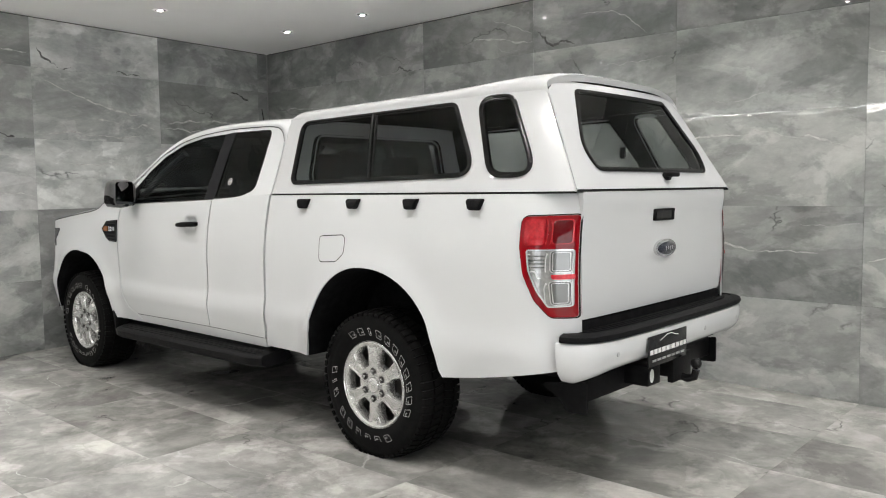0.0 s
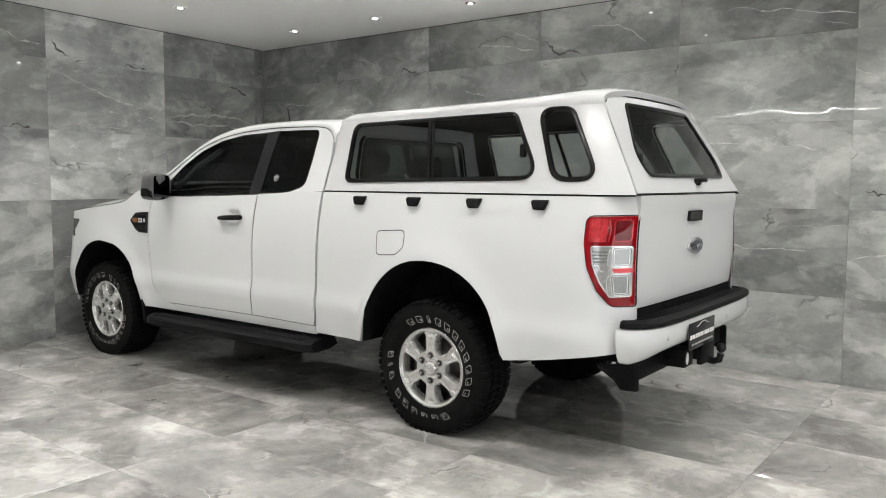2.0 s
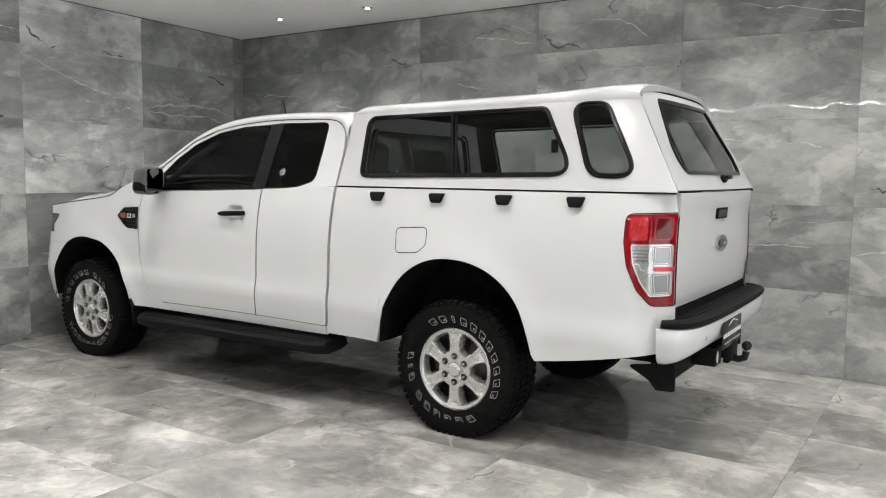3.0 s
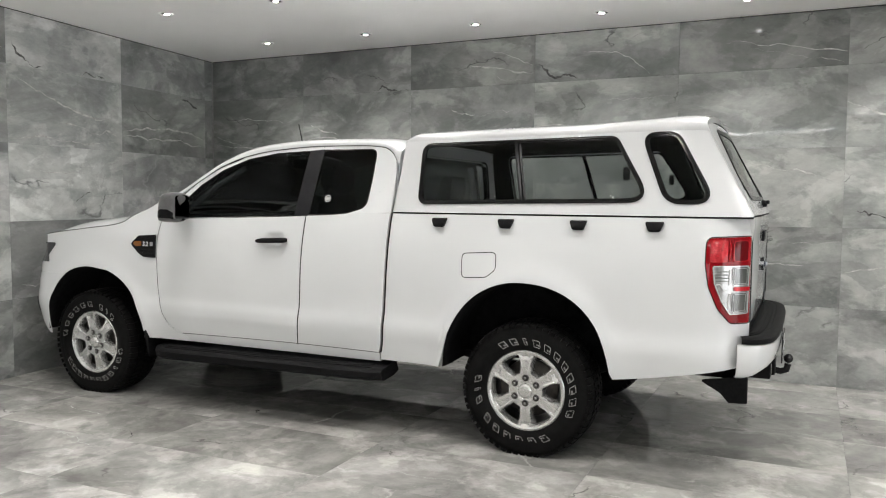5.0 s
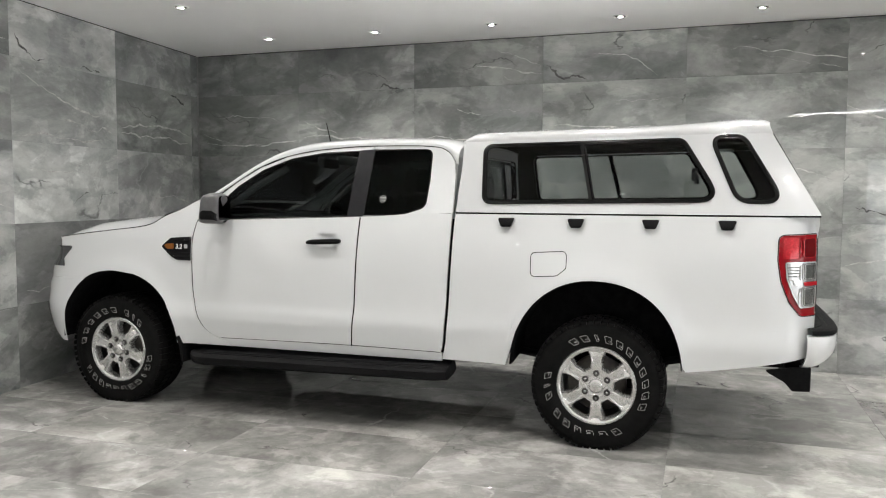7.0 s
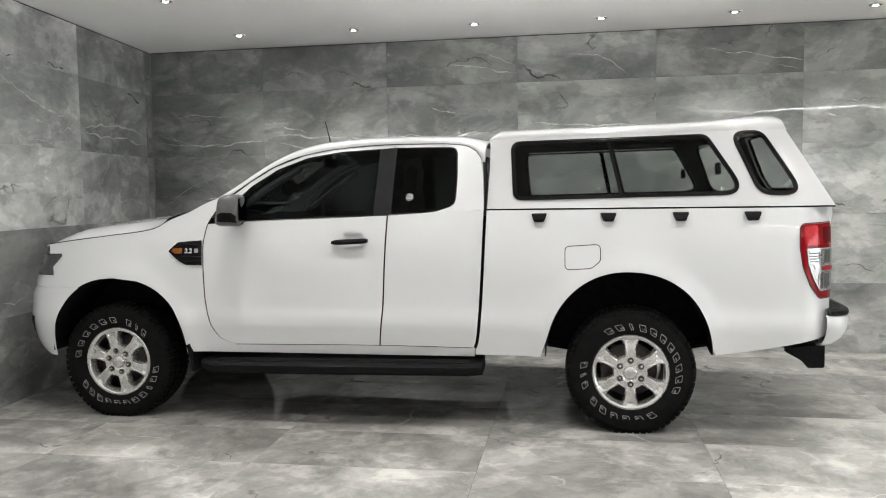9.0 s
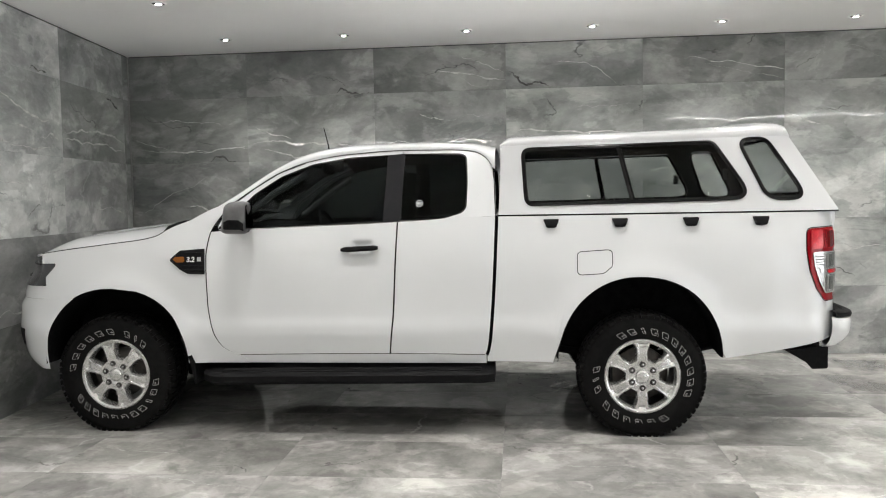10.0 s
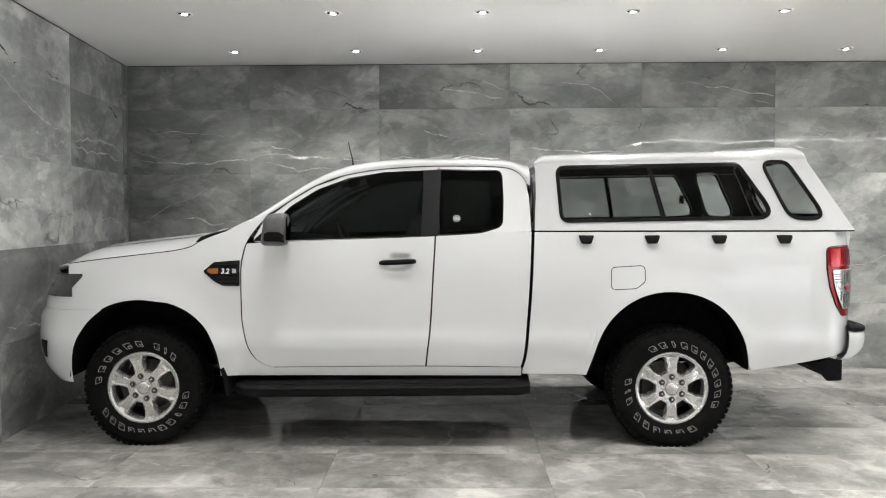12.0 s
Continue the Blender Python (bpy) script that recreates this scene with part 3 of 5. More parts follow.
for s in (-1, 1):
    fender(s)
    flank_panel("front_door", s, lambda z: DOOR_A(z) + HALF, lambda z: SEAM_B(z) - 0.005, lambda x: SILL_TOP(x) + 0.003, BELT, 100, 70, dent=handle_dent)
    flank_panel("rear_door", s, lambda z: SEAM_B(z) + 0.005, lambda z: GAP_C(z) - 0.010, lambda x: SILL_TOP(x) + 0.003, BELT, 24, 26)
    flank_panel("bed_side", s, lambda z: GAP_C(z) + 0.010, const(4.336), bed_bottom, const(1.300), 110, 28)
    flank_panel("sill", s, const(0.50), const(2.31), const(0.425), lambda x: SILL_TOP(x) - 0.002, 30, 4, out=-0.004)
    # black lips and liners of the wheel openings
    for which in "fr":
        cx, cz, a, b, n = ARCH[which]
        bm = bmesh.new()
        path = []
        for i in range(49):
            t = -1 + 2 * i / 48
            ang = math.pi * (1 - i / 48)
            a2, n2 = (0.484, 2.25) if which == "r" and math.cos(ang) > 0 else (a, n)
            px = cx + a2 * math.copysign(abs(math.cos(ang)) ** (2 / n2), math.cos(ang))
            pz = cz + b * abs(math.sin(ang)) ** (2 / n2)
            path.append((px, pz))
        if which == "r":
            path = [(path[0][0], 0.44)] + path[1:-1] + [(path[-1][0], 0.465)]
        rows = []
        for y0, g in ((-0.004, 1.0), (0.03, 0.985), (0.10, 0.99), (0.30, 1.02), (0.42, 1.02)):
            rows.append([(cx + (px - cx) * g, s * (flank(px, max(pz, 0.5)) - 0.012 - y0), cz + (pz - cz) * g) for px, pz in path])
        vs = sheet(bm, rows)
        bm.faces.new(vs[-1])
        part("wheel_arch_liner", bm, M_LINING, pickup, "black plastic wheel arch liner")

# dark strips that paint the shade inside the door seams
for s in (-1, 1):
    for seam, w in ((DOOR_A, HALF), (SEAM_B, 0.005)):
        bm = bmesh.new()
        low, high = (0.485, 1.36) if seam is DOOR_A else (0.478, 1.270)
        sheet(bm, [[(seam(z) + d, s * (flank(seam(z), z) - 0.004), z) for d in (-w, w)] for z in np.linspace(low, high, 40)])
        part("door_seam", bm, M_SHADOWGAP, pickup)
    bm = bmesh.new()
    sheet(bm, [[(x, s * (flank(x, 0.48) - 0.006), SILL_TOP(x) + d) for d in (-0.004, 0.005)] for x in np.linspace(0.80, 2.30, 30)])
    part("door_seam", bm, M_SHADOWGAP, pickup)

# dark inner body that closes the seams from behind
bm = bmesh.new()
for s in (-1, 1):
    rows = []
    for x in np.linspace(-0.40, 4.28, 110):
        low = 0.47
        if x < 0.56:
            low = max(arch_top(x, "f") + 0.01, 0.84 if x < -0.24 else 0.47)
        elif x > 2.68:
            low = max(arch_top(x, "r") + 0.01, BED_LOW(x) + 0.03)
        hi = min(1.27, HOODLINE(x) - 0.02) if x < 0.62 else 1.27
        rows.append([(x, s * (flank(x, z) - 0.030), z) for z in np.linspace(low, hi, 9)])
    sheet(bm, rows)
part("inner_body", bm, M_LINING, pickup, "dark inner body shell")

# ---- front end ----
NOSE = curve((0.38, -0.69), (0.41, -0.77), (0.48, -0.84), (0.63, -0.872), (0.77, -0.872), (0.805, -0.85), (0.83, -0.825), (0.90, -0.815), (1.0, -0.81), (1.06, -0.785), (1.10, -0.73))
NB = -0.42


def NMZ(z):
    t = min(1.0, max(0.0, (z - 0.86) / 0.16))
    return 2.12 - 0.57 * t * t * (3 - 2 * t)


def nose_point(a, z, out=0.0):
    """a from 0 (flank) to pi/2 (middle of the front)."""
    f = NOSE(z) - out
    w = flank(NB, z) + out
    p = 2 / NMZ(z)
    return (NB + (f - NB) * abs(math.sin(a)) ** p, w * abs(math.cos(a)) ** p, z)


def nose_start(xr, z):
    f = NOSE(z)
    t = min(1.0, max(0.0, (NB - xr) / (NB - f)))
    return math.asin(t ** (NMZ(z) / 2))


def arch_front(z):
    cx, cz, a, b, n = ARCH["f"]
    t = min(1, max(0, (z - cz) / b))
    return cx - a * (1 - t ** n) ** (1 / n)


def nose_panel(name, z0, z1, xr, material, label="", nz=14, na=60, out=0.0):
    bm = bmesh.new()
    rows = []
    for z in np.linspace(z0, z1, nz + 1):
        a0 = nose_start(xr(z), z)
        n = na // 2
        turn = math.pi / 2 - a0
        if xr(z) > NB + 0.004:
            half = [(x, flank(x, z) + out, z) for x in np.linspace(xr(z), NB + 0.002, 8)] + [nose_point(a0, z, out=out)]
        else:
            half = [nose_point(a0 + turn * i / (9 * n), z, out=out) for i in range(9)]
        half += [nose_point(a0 + turn * i / n, z, out=out) for i in range(1, n + 1)]
        rows.append([(x, -y, zz) for x, y, zz in half] + [(x, y, zz) for x, y, zz in reversed(half[:-1])])
    sheet(bm, rows)
    flange(bm, (1, 0, 0), 0.012)
    return part(name, bm, material, pickup, label)


nose_panel("front_bumper", 0.385, 0.8322, lambda z: arch_front(z) if z < 0.829 else -0.247, M_PAINT, "white front bumper", nz=24)
nose_panel("front_fascia", 0.8342, 1.052, lambda z: -0.435, M_PAINT, nz=12)
for s in (-1, 1):
    # headlamp wrapped round the corner
    bm = bmesh.new()
    rows = []
    for z in np.linspace(0.912, 1.052, 15):
        k = (z - 0.912) / 0.14
        tail = -0.490 + 0.150 * k ** 0.8 - 0.018 * max(0, (k - 0.9) / 0.1)
        a1 = 1.16
        row = []
        first = max(tail, NB + 0.0005)
        for x in np.linspace(first, NB, 6):
            row.append((x, s * (flank(x, z) + 0.007), z))
        a0 = nose_start(min(tail, NB), z)
        for u in np.linspace(0, 1, 34)[1:]:
            x, y, zz = nose_point(a0 + (a1 - a0) * u ** 1.5, z, out=0.007)
            row.append((x, s * y, zz))
        rows.append(row)
    sheet(bm, rows)
    flange(bm, (0, -s, 0), 0.012)
    head = part("headlight", bm, M_LAMPDARK, pickup, "smoked dark headlight lens")
    bm = bmesh.new()
    tube(bm, [(nose_point(a, 1.046, out=0.007)[0], s * nose_point(a, 1.046, out=0.007)[1], 1.046) for a in np.linspace(0.15, 1.1, 14)], 0.004, sides=6)
    part("lamp_brow", bm, M_GLOSSBLACK, head)
    for a, z in ((0.62, 0.965), (0.95, 0.985)):
        bm = bmesh.new()
        x, y, zz = nose_point(a, z, out=0.0)
        bmesh.ops.create_uvsphere(bm, u_segments=16, v_segments=10, radius=0.020, matrix=pose(x + 0.004, s * (y - 0.004), zz))
        part("projector", bm, M_SMOKE, head)
    # fog lamp recess
    bm = bmesh.new()
    lp = loop([(0.36, 0.640), (0.56, 0.640), (0.53, 0.53), (0.43, 0.53)], 0.010, k=4, m=6)
    def fog_at(u, z):
        x, y, zz = nose_point(u, z, out=0.005)
        return (x, s * y, zz)
    patch(bm, lp, fog_at, 6)
    part("fog_lamp_recess", bm, M_BLACK, pickup, "black fog lamp recess")
bm = bmesh.new()
lp = loop([(1.22, 1.03), (1.92, 1.03), (1.92, 0.86), (1.22, 0.86)], 0.03, k=4, m=14)
def front_at(u, z):
    x, y, zz = nose_point(min(u, math.pi - u), z, out=0.004)
    return (x, y if u <= math.pi / 2 else -y, zz)
patch(bm, lp, front_at, 5)
part("grille", bm, M_BLACK, pickup, "black front grille")

# bonnet
def nose_width(x, z):
    t = min(1.0, max(0.0, (NB - x) / (NB - NOSE(z))))
    return flank(NB, z) * (1 - t ** NMZ(z)) ** (1 / NMZ(z))


def nose_front(y, z):
    t = min(1.0, abs(y) / flank(NB, z))
    return NB + (NOSE(z) - NB) * (1 - t ** NMZ(z)) ** (1 / NMZ(z))


bm = bmesh.new()
rows = []
for j in range(57):
    t = -1 + 2 * j / 56
    t = math.copysign(abs(t) ** 0.85, t)
    row = []
    for i in range(50):
        u = (i / 49) ** 1.25
        ymax = flank(0.2, HOODLINE(0.2)) - 0.006
        y = t * ymax
        xf = nose_front(y, 1.062)
        x = xf + u * (0.40 - xf)
        lim = flank(x, HOODLINE(x)) - 0.005 if x > NB else nose_width(x, 1.062)
        y = max(-lim, min(lim, y))
        k2 = min(1.0, abs(y) / max(lim, 0.05))
        ze = HOODLINE(min(x, 0.31)) + 0.002 if x > -0.58 else 1.064 + 0.021 * max(0, (x + 0.80) / 0.22)
        d = max(0.0, x - xf)
        crown = 0.098 * min(1.0, d / 0.28) ** 0.6
        rise = crown * (1 - k2 ** 2.8) - 0.012 * min(1, d / 0.3) * math.exp(-((k2 - 0.42) / 0.16) ** 2)
        row.append((x, y, ze + rise))
    rows.append(row)
sheet(bm, rows)
bmesh.ops.remove_doubles(bm, verts=bm.verts, dist=1e-5)
flange(bm, (0, 0, -1), 0.014)
part("bonnet", bm, M_PAINT, pickup)
# dark strip along the bonnet edge, in place of the seam's shade
for s in (-1, 1):
    bm = bmesh.new()
    rows = []
    for x in np.linspace(-0.44, 0.415, 60):
        z = HOODLINE(x)
        rows.append([(x, s * (flank(x, z + d) + 0.0012), z + d) for d in (-0.0028, 0.0025)])
    sheet(bm, rows)
    part("bonnet_seam", bm, M_SHADOWGAP, pickup)
bm = bmesh.new()
rows = [[(0.44 + dx, y, 1.285 + dz + 0.03 * (1 - (y / 0.72) ** 2)) for y in np.linspace(-0.74, 0.74, 31)] for dx, dz in ((-0.06, -0.03), (-0.05, 0.0), (0.02, 0.025), (0.10, 0.035), (0.20, 0.03))]
sheet(bm, rows)
part("cowl", bm, M_BLACK, pickup, "black plastic windscreen cowl")
for s in (-1, 1):
    bm = bmesh.new()
    tube(bm, [(0.305, s * 0.765, 1.232), (0.34, s * 0.762, 1.262), (0.40, s * 0.755, 1.286), (0.445, s * 0.75, 1.300)], lambda t: 0.010 + 0.012 * math.sin(math.pi * min(1, 0.15 + t)), sides=8, flat=0.6)
    part("cowl_end", bm, M_BLACK, pickup)

# ---- cab upper body ----
RAIL = curve((0.50, 1.300), (0.63, 1.352), (0.71, 1.388), (0.79, 1.430), (0.89, 1.498), (1.04, 1.590), (1.22, 1.656), (1.47, 1.697), (1.81, 1.715), (2.10, 1.712), (2.24, 1.700), (2.31, 1.665), (2.36, 1.60))
ROOFC = curve((0.50, 1.31), (0.63, 1.392), (0.81, 1.518), (0.99, 1.636), (1.17, 1.722), (1.35, 1.762), (1.60, 1.779), (1.90, 1.781), (2.20, 1.772), (2.36, 1.745))


def glasshouse(x, z):
    return 0.8455 - 0.39 * (z - 1.255) - 0.10 * max(0, z - 1.55) ** 1.5


FRONT_FRAME = [(0.665, 1.236), (1.786, 1.277), (1.806, 1.708), (1.47, 1.691), (1.22, 1.650), (1.04, 1.584), (0.89, 1.492), (0.735, 1.372)]
FRONT_GLASS = [(0.720, 1.246), (1.800, 1.282), (1.800, 1.686), (1.47, 1.672), (1.25, 1.636), (1.06, 1.565), (0.90, 1.462), (0.765, 1.330)]
REAR_FRAME = [(1.796, 1.278), (2.374, 1.302), (2.366, 1.52), (2.345, 1.615), (2.295, 1.688), (2.17, 1.708), (2.0, 1.712), (1.812, 1.712)]
REAR_GLASS = [(1.808, 1.285), (2.06, 1.292), (2.199, 1.335), (2.206, 1.50), (2.200, 1.685), (2.10, 1.686), (2.0, 1.687), (1.812, 1.688)]


def house_at(s, o=0.0):
    return lambda x, z: (x, s * (glasshouse(x, z) + o), z)


for s in (-1, 1):
    fg = loop(FRONT_GLASS, [0.012, 0.004, 0.004, 0.1, 0.1, 0.1, 0.1, 0.05], 5, 6)
    ff = loop(FRONT_FRAME, [0.03, 0.002, 0.002, 0.1, 0.1, 0.1, 0.1, 0.06], 5, 6)
    rg = loop(REAR_GLASS, [0.004, 0.25, 0.06, 0.06, 0.05, 0.05, 0.02, 0.004], 7, 6)
    rf = loop(REAR_FRAME, [0.002, 0.002, 0.1, 0.06, 0.06, 0.06, 0.05, 0.002], 7, 6)
    for nm, g, f in (("door_frame", fg, ff), ("door_frame", rg, rf)):
        bm = bmesh.new()
        ring(bm, g, grow(f, -0.0025), house_at(s), 3)
        flange(bm, (0, -s, 0), 0.018)
        part(nm, bm, M_PAINT, pickup)
    # black outer seals
    for g in (fg, rg):
        bm = bmesh.new()
        ring(bm, grow(g, -0.006), grow(g, 0.002), house_at(s, 0.0015), 1)
        flange(bm, (0, -s, 0), 0.012)
        part("window_seal", bm, M_RUBBER, pickup)
    bm = bmesh.new()
    fp = loop([FRONT_GLASS[0], (1.716, 1.281), (1.714, 1.684)] + FRONT_GLASS[3:], [0.012, 0.004, 0.004, 0.1, 0.1, 0.1, 0.1, 0.05], 5, 6)
    pane(bm, grow(fp, -0.003), house_at(s, -0.004), (0, -s, 0))
    ob = part("front_window", bm, M_CABGLASS, pickup, "dark tinted side window glass")
    ob.visible_shadow = False
    bm = bmesh.new()
    pane(bm, grow(rg, -0.003), house_at(s, -0.004), (0, -s, 0))
    part("rear_window", bm, M_TINT, pickup, "dark tinted side window glass").visible_shadow = False
    bm = bmesh.new()
    pl = loop([(1.700, 1.276), (1.806, 1.281), (1.822, 1.691), (1.716, 1.684)], 0.004, 3, 10)
    pane(bm, pl, house_at(s, 0.004), (0, -s, 0), 0.008)
    part("pillar_trim", bm, M_PILLAR, pickup, "satin black door pillar trim")

# dark strip painting the shade of the gap round the door tops
for s in (-1, 1):
    bm = bmesh.new()
    rows = []
    for x in np.linspace(0.80, 2.352, 70):
        z = RAIL(x) - 0.004
        rows.append([(x, s * (glasshouse(x, z + d) + 0.0018), z + d) for d in (-0.003, 0.003)])
    sheet(bm, rows)
    part("door_gap", bm, M_SHADOWGAP, pickup)
# roof with its drip rails
bm = bmesh.new()
rows = []
for x in np.linspace(1.20, 2.372, 44):
    zs, zc = RAIL(x), ROOFC(x)
    ys = glasshouse(x, zs) + 0.002
    if x > 2.2:
        zs = max(RAIL(x), 1.50)
    row = []
    for j in range(49):
        a = math.pi * j / 48
        c, q = math.cos(a), math.sin(a)
        row.append((x, -ys * math.copysign(abs(c) ** 0.62, c), zs + (zc - zs) * abs(q) ** 0.72))
    rows.append(row)
sheet(bm, rows)
flange(bm, (0, 0, -1), 0.015)
part("roof", bm, M_PAINT, pickup)
for s in (-1, 1):
    bm = bmesh.new()
    rows = []
    for x in np.linspace(0.67, 1.21, 30):
        zs = RAIL(x)
        ys = glasshouse(x, zs) + 0.002
        zc = ROOFC(x)
        row = []
        for j in range(9):
            a = j / 8
            c = math.cos(a * 0.62)
            q = math.sin(a * 0.62)
            row.append((x, s * ys * c ** 0.62, zs + (zc - zs) * q ** 0.72))
        rows.append(row)
    sheet(bm, rows)
    flange(bm, (0, -s, 0), 0.02)
    part("windscreen_pillar", bm, M_PAINT, pickup)
bm = bmesh.new()
rows = []
for x in np.linspace(0.60, 1.24, 16):
    zs, zc = RAIL(x), ROOFC(x)
    ys = glasshouse(x, zs) - 0.085
    rows.append([(x - 0.10 * (1 - (t * t)), t * ys, zs + (zc - zs) * (0.62 + 0.38 * (1 - t * t)) - 0.012) for t in np.linspace(-1, 1, 25)])
sheet(bm, rows)
ob = part("windscreen", bm, M_CABGLASS, pickup, "windscreen glass")
ob.visible_shadow = False
# back wall of the cab with its window
bm = bmesh.new()
cabin = loop([(-0.80, 1.05), (0.80, 1.05), (0.66, 1.69), (-0.66, 1.69)], [0.02, 0.02, 0.08, 0.08], 5, 8)
glassr = loop([(-0.56, 1.32), (0.56, 1.32), (0.50, 1.62), (-0.50, 1.62)], 0.05, 5, 8)
back_at = lambda o: (lambda y, z: (2.362 + o - 0.05 * max(0, z - 1.45), y, z))
ring(bm, glassr, cabin, back_at(0), 3)
flange(bm, (-1, 0, 0), 0.02)
part("cab_back_panel", bm, M_PAINT, pickup)
bm = bmesh.new()
pane(bm, glassr, back_at(-0.01), (-1, 0, 0))
ob = part("cab_back_window", bm, M_GLASS, pickup)
bm = bmesh.new()
ring(bm, grow(glassr, -0.012), grow(glassr, 0.012), back_at(0.003), 1)
flange(bm, (-1, 0, 0), 0.014)
part("cab_back_window_seal", bm, M_RUBBER, pickup)

# ---- tailgate and rear ----
REAR = 4.336
bm = bmesh.new()
lp = loop([(-0.705, 0.770), (0.705, 0.770), (0.712, 1.306), (-0.712, 1.306)], [0.03, 0.03, 0.012, 0.012], 6, 16)
gate_at = lambda y, z: (REAR + 0.014 * (1 - (y / 0.73) ** 4) + 0.010 * math.exp(-((z - 1.27) / 0.05) ** 2) - 0.012 * max(0, (0.98 - z) / 0.2) ** 2, y, z)
patch(bm, lp, gate_at, 9)
flange(bm, (-1, 0, 0), 0.03)
part("tailgate", bm, M_PAINT, pickup)
bm = bmesh.new()
patch(bm, loop([(-0.112, 1.164), (0.085, 1.164), (0.085, 1.220), (-0.112, 1.220)], 0.008, 4, 4), lambda y, z: (gate_at(y, z)[0] + 0.012, y, z), 3)
flange(bm, (-1, 0, 0), 0.014)
part("tailgate_handle", bm, M_BLACK, pickup, "black tailgate handle")
bm = bmesh.new()
patch(bm, loop([(-0.10, 1.174), (0.05, 1.174), (0.05, 1.210), (-0.10, 1.210)], 0.006, 4, 4), lambda y, z: (gate_at(y, z)[0] + 0.014, y, z), 3)
flange(bm, (-1, 0, 0), 0.004)
part("handle_grip", bm, M_GLOSSBLACK, pickup)
# oval badge
for nm, rx, rz, o, mm in (("badge_rim", 0.104, 0.043, 0.014, M_CHROME), ("badge", 0.086, 0.030, 0.020, M_BLUE)):
    bm = bmesh.new()
    el = [np.array((-0.002 + rx * math.cos(a), 1.032 + rz * math.sin(a))) for a in np.linspace(0, 2 * math.pi, 40, endpoint=False)]
    patch(bm, el, lambda y, z: (gate_at(y, z)[0] + o + 0.010 * (1 - ((y + 0.002) / rx) ** 2 - ((z - 1.032) / rz) ** 2), y, z), 5)
    flange(bm, (-1, 0, 0), 0.030)
    part(nm, bm, mm, pickup, "blue oval badge in chrome rim" if nm == "badge" else "")
bm = bmesh.new()
for i in range(4):
    y = -0.036 + i * 0.021
    box(bm, REAR + 0.040, REAR + 0.0445, y, y + 0.007, 1.022 + 0.004 * (i % 2), 1.042)
part("badge_mark", bm, M_CHROME, pickup)

# tail lights
LAMP_OUT = [(4.142, 1.206), (4.335, 1.212), (4.335, 0.790), (4.256, 0.791), (4.200, 0.862), (4.156, 0.97), (4.139, 1.08)]
LAMP_R = [0.035, 0.01, 0.01, 0.03, 0.07, 0.10, 0.10]
CLEAR = [(4.164, 1.072), (4.326, 1.074), (4.324, 0.836), (4.246, 0.833), (4.206, 0.900), (4.174, 0.985)]
for s in (-1, 1):
    at = lambda o: (lambda x, z: (x + o * 0.5, s * (flank(x, z) + o), z))
    out = loop(LAMP_OUT, LAMP_R, 5, 5)
    bm = bmesh.new()
    patch(bm, out, lambda x, z: (x, s * (flank(x, z) + 0.010 - 0.004 * abs(z - 1.0) / 0.2), z), 7)
    flange(bm, (0, -s, 0), 0.032)
    lamp = part("tail_light", bm, M_RED, pickup, "red tail light with clear lower cells")
    # dark ring painted as the shade in the gap round the lamp
    bm = bmesh.new()
    ring(bm, grow(out, 0.001), grow(out, 0.006), at(0.0008), 1)
    part("tail_light_gap", bm, M_SHADOWGAP, lamp)
    bm = bmesh.new()
    patch(bm, loop([(4.156, 1.194), (4.232, 1.198), (4.232, 1.090), (4.154, 1.088)], 0.014, 4, 4), at(0.0116), 5)
    flange(bm, (0, -s, 0), 0.003)
    part("reflector_cell", bm, M_REDCELL, lamp, "bright red reflector cell")
    for x, w in ((4.2375, 0.0030), (4.2515, 0.0016)):
        bm = bmesh.new()
        tube(bm, [at(0.0125)(x + 0.006 * math.sin(3.0 * u), 1.196 - 0.104 * u) for u in np.linspace(0, 1, 10)], w, sides=6)
        part("light_guide", bm, M_REDCELL, lamp, "bright red light guide")
    top = loop([(4.256, 1.194), (4.322, 1.198), (4.322, 1.094), (4.256, 1.092)], 0.018, 4, 4)
    bm = bmesh.new()
    patch(bm, top, at(0.0118), 4)
    flange(bm, (0, -s, 0), 0.004)
    part("brake_cell", bm, M_REDDARK, lamp, "deep red brake cell")
    bm = bmesh.new()
    ring(bm, grow(top, -0.004), top, at(0.0135), 1)
    flange(bm, (0, -s, 0), 0.004)
    part("brake_cell_rim", bm, M_REDCELL, lamp)
    clear = loop(CLEAR, [0.012, 0.014, 0.014, 0.012, 0.05, 0.05], 5, 6)
    bm = bmesh.new()
    patch(bm, clear, at(0.0122), 5)
    flange(bm, (0, -s, 0), 0.006)
    part("clear_cell", bm, M_REFLECTOR, lamp, "clear cell with silvered reflector")
    bm = bmesh.new()
    ring(bm, grow(clear, -0.005), clear, at(0.0150), 1)
    flange(bm, (0, -s, 0), 0.005)
    part("cell_rim", bm, M_CLEARRIM, lamp)
    for c in ([(4.258, 1.064), (4.320, 1.066), (4.320, 0.982), (4.258, 0.980)], [(4.254, 0.938), (4.316, 0.940), (4.314, 0.848), (4.260, 0.846)]):
        lp = loop(c, 0.012, 5, 4)
        bm = bmesh.new()
        patch(bm, lp, at(0.0142), 4)
        flange(bm, (0, -s, 0), 0.003)
        part("lamp_cell", bm, M_SMOKE, lamp, "smoked lamp cell")
        for g in (0.004, -0.004):
            bm = bmesh.new()
            ring(bm, grow(lp, g - 0.0022), grow(lp, g), at(0.0166), 1)
            flange(bm, (0, -s, 0), 0.004)
            part("cell_rim", bm, M_CLEARRIM, lamp)
    bm = bmesh.new()
